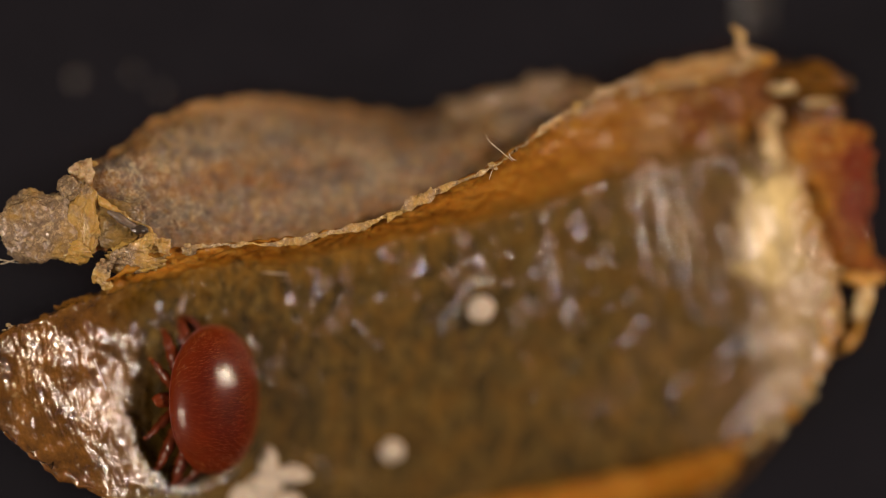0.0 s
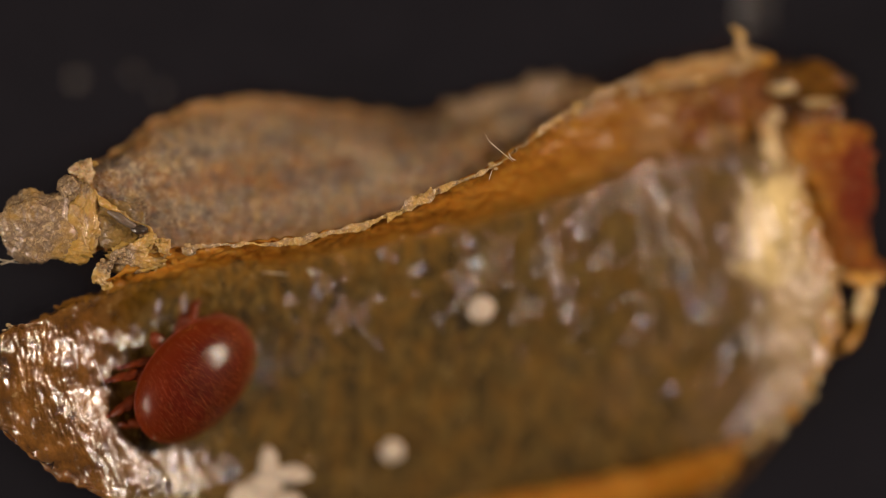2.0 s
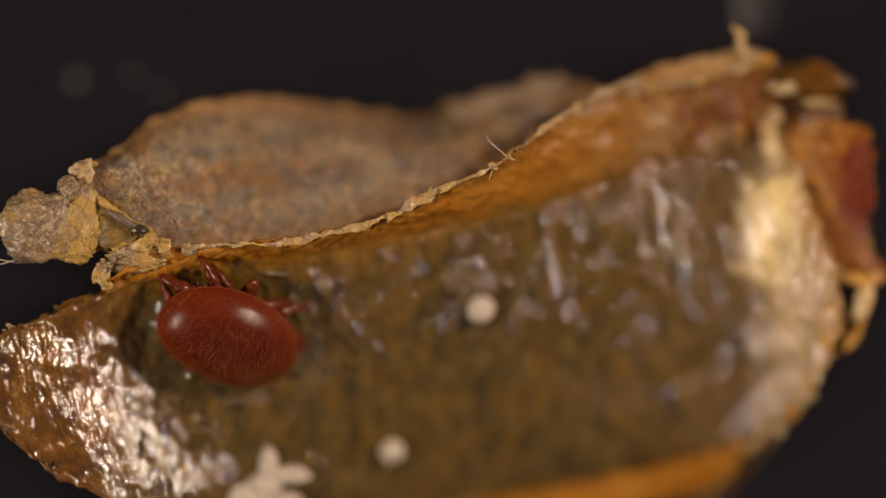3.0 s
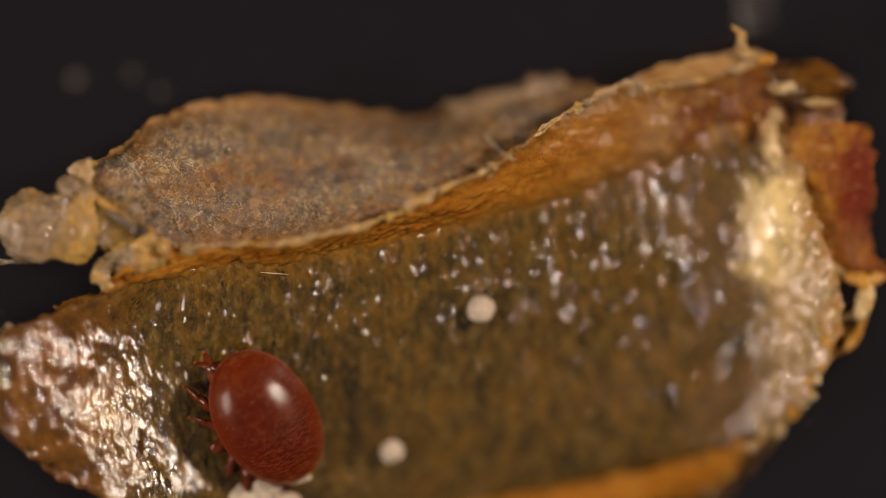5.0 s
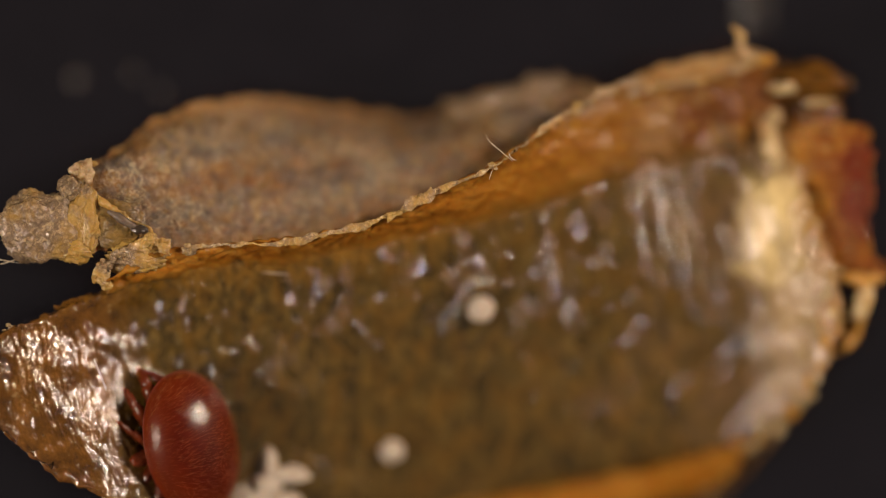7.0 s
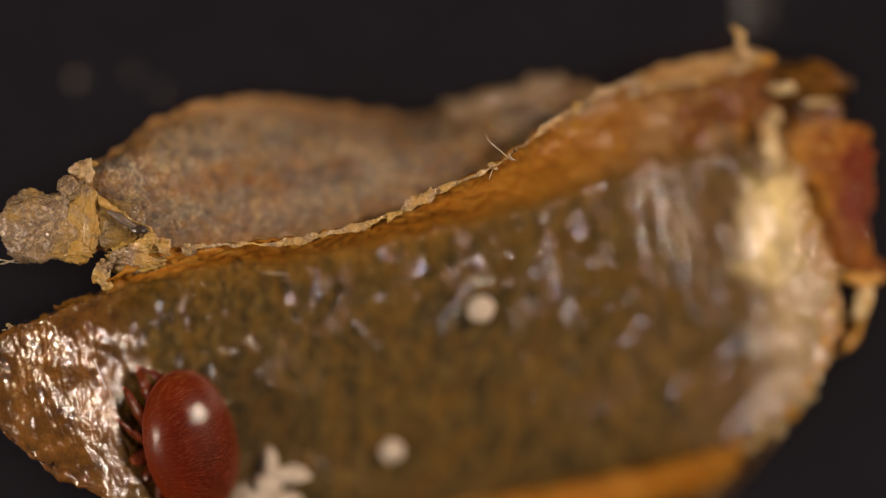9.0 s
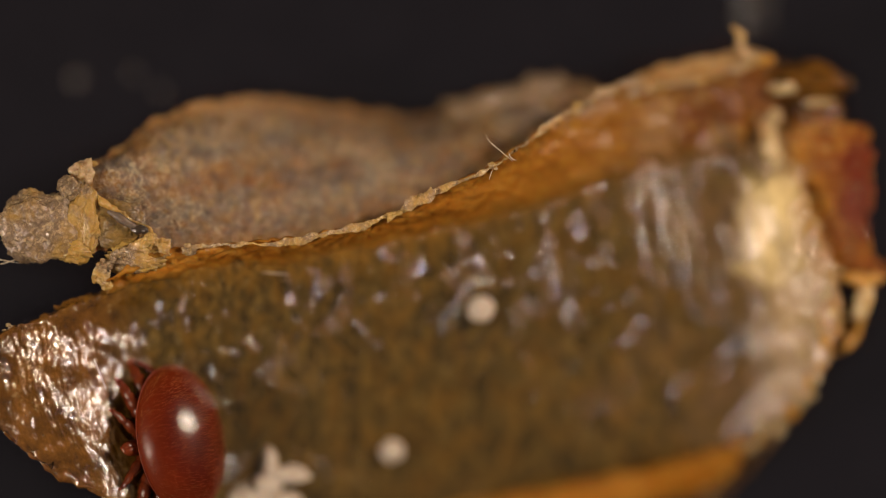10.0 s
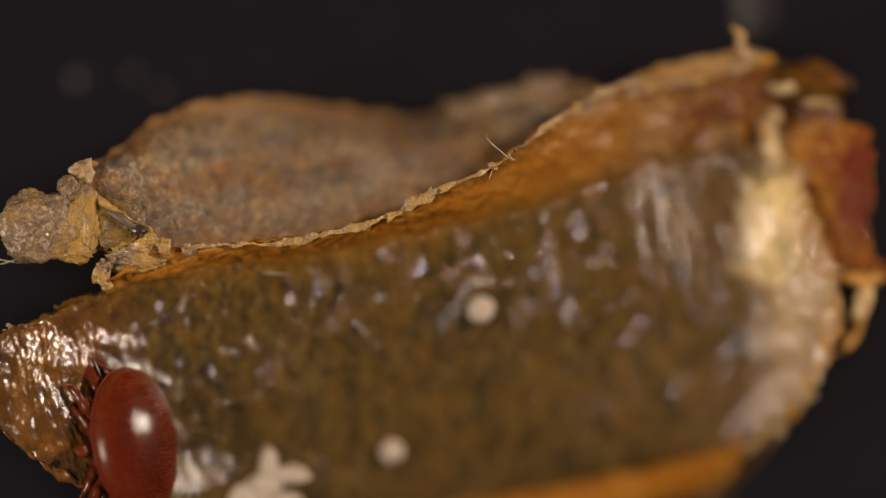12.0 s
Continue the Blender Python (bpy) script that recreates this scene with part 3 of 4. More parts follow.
def bead_list():
    """Wet beads and short folds on the inner skin: rows of them in the middle, crowded at the broken end."""
    rnd = random.Random(7)
    beads = []

    def bead(x, y, slim=1.0, steep=0.75, slender=(1.1, 2.0)):
        rx = slim * rnd.uniform(0.022, 0.036)
        beads.append((x, y, rx, rx * rnd.uniform(*slender), rx * steep))

    for x, y, length, lean, count in FOLDS:
        for i in range(count):
            k = (i + rnd.uniform(-0.3, 0.3)) / max(count - 1, 1)
            bead(x + lean * k + rnd.gauss(0, 0.02), y - length * k, 1.0, rnd.uniform(0.5, 0.9))
    for x, y in DROPS:
        bead(x, y, 1.3, 0.75)
    for x, y, rx, ry, count in PATCHES:
        for k in range(int(1.5 * count)):
            bead(rnd.gauss(x, rx), rnd.gauss(y, ry), 0.85, rnd.uniform(0.5, 0.9))
    for k in range(700):
        x, y = rnd.uniform(-3.0, 3.3), rnd.triangular(-2.2, 0.7, -0.2)
        if x < 1.3 or y < 0.0:
            bead(x, y, 0.8, rnd.uniform(0.12, 0.5), (1.5, 4.0))
    for k in range(260):
        y = rnd.uniform(-2.0, 0.9)
        bead(rnd.gauss(4.1 if y > -1.2 else 3.9, 0.24), y, rnd.uniform(0.55, 0.95), rnd.uniform(0.3, 0.9), (1.2, 2.8))
    for k in range(190):
        bead(rnd.uniform(-3.1, 1.2), rnd.triangular(-1.9, 0.3, -0.4), 0.75, rnd.uniform(0.3, 0.9))
    beads += [(3.9, 0.1, 0.3, 0.45, 0.05), (3.66, -0.05, 0.14, 0.2, 0.06), (3.75, 0.45, 0.12, 0.25, 0.04)]
    return beads


INNER = loft(INNER_ROWS, 820, 260)


def skin_height(x, y):
    """Height of the inner skin under a point."""
    d = (INNER[..., 0] - x) ** 2 + (INNER[..., 1] - y) ** 2
    return float(INNER[..., 2].ravel()[int(d.argmin())])


thick(husk_part("inner_skin", sheet("inner_skin", INNER, inner_relief, 0.06, 3.0, bead_list(), 0.3), FLOOR, "wet olive-brown inner skin"), 0.06)
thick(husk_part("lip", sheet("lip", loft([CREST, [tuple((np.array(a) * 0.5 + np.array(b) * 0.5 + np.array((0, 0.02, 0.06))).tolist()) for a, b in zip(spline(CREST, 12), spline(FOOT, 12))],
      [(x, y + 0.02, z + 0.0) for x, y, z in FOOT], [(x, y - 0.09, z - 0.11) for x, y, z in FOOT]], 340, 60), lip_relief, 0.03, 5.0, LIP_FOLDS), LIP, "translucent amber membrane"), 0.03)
thick(husk_part("outer_skin", sheet("outer_skin", loft([
    [(-3.982, -0.026, -0.1), (-2.897, -0.038, -0.16), (-1.558, 0.057, -0.36), (-0.6, 0.313, -0.5), (0.486, 0.824, -0.7), (1.383, 1.447, -0.8), (1.781, 1.749, -0.95)],
    [(-4.045, 0.389, -0.1), (-3.089, 0.453, -0.2), (-1.816, 0.646, -0.58), (-0.537, 0.838, -0.74), (0.487, 1.159, -0.82), (1.385, 1.61, -1.12), (1.74, 1.804, -1.35)],
    [(-4.071, 0.74, -0.1), (-3.284, 1.06, -0.34), (-1.947, 1.223, -0.85), (-0.538, 1.192, -0.98), (0.487, 1.449, -1.1), (1.258, 1.739, -1.28), (1.695, 1.837, -1.4)],
    [(-4.092, 0.932, -0.2), (-3.702, 1.144, -0.5), (-3.29, 1.466, -0.75), (-2.813, 1.647, -0.95), (-2.142, 1.738, -1.15), (-1.438, 1.663, -1.35), (-0.411, 1.504, -1.55), (0.103, 1.633, -1.6), (0.746, 1.807, -1.65), (1.26, 1.904, -1.68), (1.659, 1.864, -1.6)]],
    380, 110), wall_relief, 0.05, 8.0), WALL, "grey-brown felted outer skin"), 0.06)

# pale crust on the far shoulder of the outer skin
thick(husk_part("shoulder_crust", sheet("shoulder_crust", ribbon([(0.103, 1.516, -1.42), (0.424, 1.599, -1.38), (0.777, 1.702, -1.38), (1.098, 1.805, -1.42), (1.388, 1.831, -1.45)], 160, 30, 0.15, 0.36, 9.0, 0.5), lambda p, s, t: 0.06 * fbm(p, 5, 4, 52.0) + 0.02 * fbm(p, 14, 3, 53.0), 0.07, 54.0), LOBE, "pale crust on the shoulder"), 0.05)

# the crest's fringe, the membrane above it and the spur
thick(husk_part("fringe", sheet("fringe", ribbon(CREST[2:], 760, 13, 0.006, 0.11, 2.0, 0.2), lambda p, s, t: 0.014 * fbm(p, 6, 5, 3.0) + 0.01 * fbm(p, 22, 3, 4.0), 0.035, 3.0), FRINGE, "pale ragged fringe along the crest"), 0.025)
thick(husk_part("fringe_flake", sheet("fringe_flake", ribbon([(-0.64, 0.35, 0.03), (-0.45, 0.44, 0.05), (-0.3, 0.54, 0.05), (-0.1, 0.64, 0.02)], 120, 24, 0.07, 0.17, 33.0, 0.4), lambda p, s, t: 0.025 * fbm(p, 6, 4, 34.0) + 0.015 * fbm(p, 18, 3, 35.0), 0.05, 36.0), FRINGE, "thick crusted flake on the fringe"), 0.03)
thick(husk_part("upper_membrane", sheet("upper_membrane", loft([
    [(1.78, 1.8, -0.85), (2.345, 2.018, -0.95), (2.666, 2.128, -1), (3.147, 2.218, -1), (3.531, 2.275, -0.95)],
    [(1.831, 1.774, -0.8), (2.376, 1.889, -0.86), (2.742, 1.954, -0.9), (3.21, 2.044, -0.92), (3.594, 2.133, -0.92)],
    [(1.883, 1.736, -0.85), (2.422, 1.762, -0.95), (2.826, 1.775, -0.98), (3.275, 1.865, -1), (3.628, 1.993, -1)]], 120, 30), lip_relief, 0.03, 15.0), TAN, "tan membrane above the fringe"), 0.03)
thick(husk_part("spur", sheet("spur", loft([[(3.371, 2.044, -0.97), (3.35, 2.261, -0.87), (3.272, 2.516, -0.8)], [(3.51, 2.095, -0.88), (3.445, 2.286, -0.79), (3.329, 2.503, -0.77)], [(3.678, 2.044, -0.97), (3.561, 2.223, -0.87), (3.387, 2.459, -0.8)]], 40, 18), lambda p, s, t: 0.04 * fbm(p, 5, 4, 44.0), 0.05, 45.0), FRINGE, "pale curled spur"), 0.03)
husk_part("orange_tab", blob("orange_tab", (3.64, 2.147, -0.95), (0.13, 0.07, 0.06), 41.0), HONEY, "orange tab")

# the pointed end's lobe and its crusted joint
husk_part("end_lobe", blob("end_lobe", (-4.555, 0.249, -0.08), (0.46, 0.42, 0.14), 4.0, 0.22, 3, 120, 70, 0.07), LOBE, "rounded crusty lobe")
husk_part("collar", blob("collar", (-4.05, 0.325, -0.05), (0.2, 0.36, 0.07), 48.0, 0.4, 3, 90, 60, 0.14), RIDGE_CRUST, "amber resin collar")
husk_part("resin", blob("resin", (-4.185, 0.006, -0.07), (0.26, 0.15, 0.08), 49.0, 0.4, 3, 60, 40, 0.16), RIDGE_CRUST, "amber resin")
husk_part("resin", blob("resin", (-3.483, -0.108, -0.04), (0.36, 0.17, 0.06), 49.5, 0.4, 3, 70, 44, 0.16), RIDGE_CRUST, "amber resin")
for seed, (at, r) in enumerate((((-3.982, 0.951, -0.1), 0.06), ((-4.044, 0.006, -0.02), 0.07),
                                ((-3.84, -0.376, -0.03), 0.08), ((-3.33, 0.13, 0.02), 0.07),
                                ((-2.88, 0.016, 0.02), 0.1), ((-4.935, -0.963, 0.06), 0.06), ((-4.871, -0.886, 0.05), 0.06), ((-0.204, 0.606, 0.03), 0.05),
                                ((0.58, 0.925, -0.02), 0.05), ((1.509, 1.605, -0.5), 0.09), ((1.637, 1.669, -0.55), 0.08), ((2.151, 1.812, -0.75), 0.09), ((2.343, 1.825, -0.78), 0.07))):
    for k in range(3):
        q = r * (0.75, 0.45, 0.35)[k]
        spot = (at[0] + 1.1 * r * fbm(at, 3, 2, 5.0 + 7 * k), at[1] + 1.1 * r * fbm(at, 3, 2, 6.0 + 9 * k), at[2] - 0.3 * q)
        husk_part("crumb", blob("crumb", spot, (q * 1.1, q * 0.75, q * 0.3), 50.0 + seed + 40 * k, 0.35, 3, 30, 20, 0.3), FOOT_CRUST)
husk_part("joint_crust", blob("joint_crust", (-3.7, 0.3, -0.07), (0.3, 0.27, 0.08), 61.0, 0.25, 3, 100, 70, 0.06), PANEL, "brown crust over the joint")
husk_part("joint_lump", blob("joint_lump", (-4.215, 0.7, -0.05), (0.14, 0.13, 0.09), 71.0, 0.3, 3, 60, 40, 0.12), LOBE, "grey crusty lump at the joint")
husk_part("joint_lump", blob("joint_lump", (-4.06, 0.86, -0.09), (0.12, 0.14, 0.08), 72.0, 0.4, 3, 60, 40, 0.15), CRUST, "pale crusty lump at the joint")
thick(husk_part("foot_crust", sheet("foot_crust", ribbon([(-3.86, -0.42, -0.03), (-3.83, -0.24, 0), (-3.72, -0.1, 0.02), (-3.5, -0.02, 0.03), (-3.3, 0.05, 0.03), (-3.12, 0.05, 0.01)], 200, 40, 0.1, 0.26, 14.0, 0.35),
      lambda p, s, t: 0.05 * fbm(p, 4, 4, 55.0) + 0.022 * fbm(p, 15, 3, 56.0), 0.07, 57.0), FOOT_CRUST, "flaky pale crust with amber stains"), 0.03)
husk_part("joint_ridge", strand("joint_ridge", [(-3.98, 0.68, -0.03), (-3.755, 0.478, 0.0), (-3.532, 0.34, 0.01), (-3.34, 0.26, 0.0), (-3.27, 0.16, -0.01)], 0.045, 110, 63.0, 0.75, 12), RIDGE_CRUST, "honey ridge beside a slit")
# the slit is a raised grey-brown strip, no gap is cut
husk_part("slit", strand("slit", [(-3.788, 0.427, 0.03), (-3.628, 0.338, 0.045), (-3.5, 0.261, 0.05), (-3.392, 0.21, 0.055)], 0.05, 60, 64.0, 0.35), SLATE, "grey-brown slit")
# a near-black lump paints in the shade of the hole at its end
husk_part("slit_end", blob("slit_end", (-3.42, 0.215, 0.05), (0.09, 0.05, 0.04), 73.0, 0.3, 3, 30, 20), HOLLOW_SHADE, "near-black lump for the shade of a hollow at the slit's end")
husk_part("edge_rim", strand("edge_rim", [(-5.127, -1.875, 0.03), (-4.809, -2.194, 0), (-4.49, -2.443, -0.02), (-4.044, -2.686, -0.05), (-3.726, -2.852, -0.08), (-3.219, -3.283, -0.3)], 0.032, 120, 66.0, 0.9, 10), BROWN, "dark amber rim of the pointed end")

# the broken end: folds, flakes, wax and strands
thick(husk_part("back_flap", sheet("back_flap", loft([
    [(3.501, 2.071, -1.1), (3.951, 2.11, -1.12), (4.451, 1.995, -1.15)], [(3.533, 1.674, -1.08), (3.981, 1.725, -1.06), (4.476, 1.674, -1.12)], [(3.63, 1.225, -1.1), (4.077, 1.257, -1.05), (4.592, 1.34, -1.12)]], 50, 40), flake_relief, 0.05, 76.0), BROWN, "brown flap behind the flakes"), 0.03)
thick(husk_part("curled_flake", sheet("curled_flake", loft([
    [(3.641, 2.057, -1), (4.011, 2.147, -0.95), (4.332, 2.102, -0.95), (4.589, 1.968, -1), (4.656, 1.853, -1.1)],
    [(3.627, 1.916, -0.95), (4.008, 1.979, -0.8), (4.296, 1.927, -0.78), (4.534, 1.851, -0.85), (4.602, 1.801, -1)],
    [(3.641, 1.705, -1), (3.947, 1.66, -0.95), (4.204, 1.583, -0.95), (4.41, 1.66, -1), (4.527, 1.738, -1.1)]], 90, 60), curl_relief, 0.04, 75.0), OLIVE, "dark brown curled flake"), 0.04)
# pale glossy lumps added to stand in for bright glints; the last is tan
for seed, (at, rx, ry) in enumerate((((3.849, 1.825, -0.86), 0.17, 0.07), ((4.254, 1.659, -0.9), 0.18, 0.05), ((3.767, 1.512, -0.94), 0.08, 0.08), ((3.639, 1.365, -0.93), 0.06, 0.1))):
    husk_part("gloss_lump", blob("gloss_lump", at, (rx, ry, 0.07), 80.0 + seed, 0.35, 3, 32, 22, 0.06), (GLASSY, GLASSY, GLASSY, TAN)[seed])
thick(husk_part("red_flake", sheet("red_flake", loft([
    [(3.871, 1.301, -1), (4.138, 1.403, -0.9), (4.426, 1.454, -0.88), (4.78, 1.378, -0.88), (4.87, 1.34, -0.9)],
    [(3.934, 0.904, -0.95), (4.201, 0.967, -0.85), (4.521, 0.999, -0.82), (4.78, 0.968, -0.83), (4.885, 0.904, -0.86)],
    [(4.043, 0.391, -0.95), (4.266, 0.423, -0.85), (4.554, 0.442, -0.85), (4.76, 0.423, -0.87), (4.86, 0.391, -0.89)],
    [(4.204, -0.09, -0.95), (4.394, -0.09, -0.88), (4.618, -0.058, -0.88), (4.78, -0.006, -0.9), (4.88, 0.038, -0.93)],
    [(4.397, -0.378, -1), (4.588, -0.327, -0.95), (4.78, -0.314, -0.95), (4.974, -0.314, -0.97), (5.104, -0.25, -1.0)]], 130, 190), red_relief, 0.08, 77.0), RED, "red amber flake"), 0.04)
thick(husk_part("waxy_ridge", sheet("waxy_ridge", ribbon([(3.72, 1.6, -1.0), (3.69, 1.385, -0.98), (3.74, 1.109, -0.95), (3.832, 0.929, -0.94), (3.979, 0.711, -0.92), (4.049, 0.442, -0.92), (4.19, 0.135, -0.92), (4.306, -0.122, -0.93), (4.55, -0.301, -0.97)], 260, 18, 0.11, 0.24, 12.0, 0.5),
      lambda p, s, t: 0.022 * fbm(p, 4, 4, 41.0) + 0.01 * fbm(p, 14, 3, 42.0), 0.03, 43.0), CREAM, "cream waxy ridge along the broken end"), 0.05)
rnd = random.Random(5)
for k, at in enumerate(spline([(4.37, -0.506, -0.9), (4.38, -0.827, -0.95), (4.31, -1.211, -1), (4.12, -1.66, -1.05), (3.88, -1.995, -1.15), (3.599, -2.143, -1.2), (3.378, -2.338, -1.4), (3.157, -2.63, -1.65), (2.998, -2.773, -1.75)], 40)):
    r = rnd.uniform(0.025, 0.06)
    spot = (at[0] + rnd.uniform(-0.1, 0.04), at[1] + rnd.uniform(-0.08, 0.08), at[2])
    spot = (spot[0], spot[1], max(spot[2], skin_height(spot[0], spot[1])))
    husk_part("edge_crumb", blob("edge_crumb", spot, (r, r * rnd.uniform(0.7, 1.3), r * 0.4), 100.0 + k, 0.7, 3, 18, 12, 0.2), rnd.choice((CREAM, HONEY, GLASSY) if k < 14 else (BROWN, HONEY, HONEY, GLASSY)))


husk_part("strand", strand("strand", [(4.491, -0.301, -0.9), (4.746, -0.352, -0.85), (5.067, -0.327, -0.9)], 0.08, 40, 121.0, 0.6), HONEY, "amber strand")
husk_part("strand", strand("strand", [(4.842, -0.346, -0.85), (4.79, -0.538, -0.82), (4.714, -0.711, -0.85), (4.5, -0.8, -0.93)], 0.085, 40, 122.0, 0.6), CREAM, "pale wet strand")
husk_part("strand", strand("strand", [(4.811, -0.506, -0.9), (4.748, -0.859, -0.95), (4.56, -1.115, -1), (4.34, -1.225, -1.03)], 0.06, 40, 123.0, 0.5), HONEY, "amber strand")
thick(husk_part("brown_web", sheet("brown_web", loft([[(4.36, -0.62, -0.98), (4.56, -0.62, -0.93), (4.79, -0.6, -0.9)], [(4.36, -0.8, -1), (4.53, -0.78, -0.95), (4.74, -0.77, -0.93)], [(4.346, -1.019, -1.02), (4.493, -1.006, -0.98), (4.666, -0.987, -1)], [(4.335, -1.225, -1.1), (4.43, -1.212, -1.05), (4.527, -1.161, -1.1)]], 30, 30), flake_relief, 0.03, 79.0), OLIVE, "thin brown web"), 0.02)
thick(husk_part("lower_lip", sheet("lower_lip", loft([
    [(-0.026, -2.95, -1.56), (1.067, -2.731, -1.54), (2.03, -2.551, -1.48), (2.864, -2.357, -1.38), (3.535, -2.162, -1.22)],
    [(0.039, -3.143, -1.54), (1.195, -2.917, -1.52), (2.159, -2.705, -1.48), (2.929, -2.511, -1.42), (3.473, -2.272, -1.3)],
    [(0.103, -3.435, -1.7), (1.325, -3.242, -1.7), (2.354, -2.952, -1.68), (2.997, -2.746, -1.66), (3.315, -2.499, -1.5)]], 160, 50), lip_relief, 0.05, 17.0), LOWER_LIP, "orange lower lip"), 0.04)

# small wet beads along the broken end
rnd = random.Random(21)
RIDGE = spline([(3.767, 1.57, -0.9), (3.638, 1.352, -0.88), (3.817, 0.929, -0.86), (4.048, 0.442, -0.85), (4.266, -0.058, -0.85), (4.36, -0.506, -0.88), (4.3, -1.019, -0.94), (4.03, -1.596, -1.02), (3.7, -1.982, -1.1)], 44)
for k, at in enumerate(RIDGE):
    r = rnd.uniform(0.018, 0.04)
    spot = (at[0] - abs(rnd.gauss(0, 0.16)) + 0.05, at[1] + rnd.gauss(0, 0.06), at[2] + rnd.uniform(-0.04, 0.0))
    spot = (spot[0], spot[1], max(spot[2], skin_height(spot[0], spot[1]) + 0.01))
    husk_part("wet_bead", blob("wet_bead", spot, (r, r * rnd.uniform(0.8, 2.2), r * 0.55), 200.0 + k, 0.3, 3, 16, 12, 0.05), GLASSY)

# fine fibres
for points in ([(0.484, 1.294, 0.1), (0.523, 1.218, 0.1), (0.638, 1.116, 0.05), (0.791, 0.989, -0.05)], [(0.74, 1.091, 0), (0.772, 1.027, 0), (0.829, 1.001, 0)], [(0.561, 0.899, 0.02), (0.536, 0.835, 0.03), (0.517, 0.772, 0.03)],
               [(-2.07, -0.262, -0.38), (-1.91, -0.275, -0.36), (-1.738, -0.288, -0.38)], [(-3.944, -1.245, -0.15), (-3.88, -1.398, -0.14), (-3.805, -1.59, -0.2)], [(-5.066, -0.185, -0.1), (-4.907, -0.147, -0.1), (-4.747, -0.089, -0.1)],
               [(-5.067, -0.108, -0.12), (-4.939, -0.134, -0.12), (-4.779, -0.16, -0.1)], [(2.125, 1.908, -0.75), (2.189, 1.939, -0.72), (2.26, 1.863, -0.74)]):
    husk_part("fibre", strand("fibre", points, 0.0065, 24, 130.0, 0.2, 6), FIBRE)
husk_part("dark_fibre", strand("dark_fibre", [(2.247, 1.875, -0.72), (2.278, 1.766, -0.7), (2.304, 1.632, -0.74)], 0.01, 20, 131.0, 0.2, 6), BROWN, "thin dark fibre")


# ---- white grains on the husk ----
def grain(name, centre, r, seed, label, group=""):
    ob = part(name, blob(name, (0, 0, 0), (r, r, r * 0.85), seed, 0.12, 2.5, 48, 32, 0.05), WHITE)
    ob.location = [a * MM for a in centre]
    tagged(ob, label, "grain", group)


grain("white_grain", (0.429, -0.679, -0.76), 0.152, 1.0, "small round white grain lying on the inner skin", "white grains")
grain("white_grain", (-0.577, -2.295, -1.06), 0.135, 2.0, "small round white grain lying on the inner skin", "white grains")
cluster = thing("white_crumb", (-2.012, -2.589, -0.93))
tagged(cluster, "branched white crumb standing on the inner skin", "crumb")
for seed, (x, y, z, rx, ry, rz) in enumerate(((-0.2, -0.24, 0.06, 0.3, 0.2, 0.14), (0.035, 0.11, 0.14, 0.1, 0.24, 0.1), (0.26, 0.03, 0.14, 0.25, 0.1, 0.1), (0.0, -0.1, 0.12, 0.2, 0.17, 0.13), (0.24, -0.3, 0.06, 0.2, 0.12, 0.1))):
    part("lobe", blob("lobe", (x, y, z), (rx, ry, rz), 90.0 + seed, 0.22, 3, 40, 26, 0.07), WHITE, cluster)


# ---- specks and a clear sliver on the sheet ----
def card_specks():
    speck = make_crumb_material("grey_dust", (0.03, 0.027, 0.025), (0.07, 0.06, 0.055), 0.6, 0.0)
    for seed, (x, y, r) in enumerate(((-4.18, 1.94, 0.07), (-3.53, 2.0, 0.05), (-3.22, 1.8, 0.05))):
        ob = part("dust_speck", blob("dust_speck", (0, 0, 0), (r, r, r * 0.5), 140.0 + seed, 0.3), speck)
        ob.location = (x * MM, y * MM, (GROUND_Z + r * 0.4) * MM)
        tagged(ob, "faint grey dust speck on the black sheet", "dust speck", "dust specks")
    clear = make_crumb_material("clear_film", (0.012, 0.011, 0.014), (0.022, 0.021, 0.025), 0.7, 0.3)
    rows = [[(-0.22, 0.45, 0.05), (0, 0.47, 0.1), (0.24, 0.44, 0.05)], [(-0.2, 0, 0.02), (0, 0.02, 0.06), (0.22, 0, 0.03)], [(-0.16, -0.25, 0.0), (0, -0.22, 0.03), (0.2, -0.2, 0.0)]]
    ob = thick(part("clear_sliver", sheet("clear_sliver", loft(rows, 24, 24), lambda p, s, t: 0.01 * fbm(p, 3, 3), 0.03, 2.0), clear), 0.03)
    ob.location = (3.55 * MM, 2.7 * MM, (GROUND_Z + 0.05) * MM)
    tagged(ob, "clear grey sliver of film lying on the sheet", "film sliver")


card_specks()


# ---- the mite ----
mite = thing("mite")
tagged(mite, "reddish-brown oval mite with bristly shield walking on the husk", "mite")
LIFT = 0.31


def shield_point(r, ph, under=False):
    """A point of the body's skin: r from 0 at the middle to 1 at the edge, ph round it from the head."""
    squash = 1 + 0.03 * math.cos(ph) - 0.03 * math.cos(2 * ph)
    x, y = 0.58 * r * math.cos(ph) * squash, 0.84 * r * math.sin(ph)
    z = 0.4 * max(1 - r ** 2, 0) ** 0.55
    if under:
        z = -0.18 * max(1 - r ** 3, 0) ** 0.6
    return np.array((x, y, z + LIFT))


def disc(name, under):
    nu, nv = 96, 26
    rs = [math.sin(0.5 * math.pi * j / nv) for j in range(nv + 1)]
    verts = [shield_point(r, 2 * math.pi * i / nu, under) for r in rs for i in range(nu)]
    faces = [(j * nu + i, (j + 1) * nu + i, (j + 1) * nu + (i + 1) % nu, j * nu + (i + 1) % nu) for j in range(nv) for i in range(nu)]
    return mesh_of(name, verts, [f[::-1] for f in faces] if under else faces)


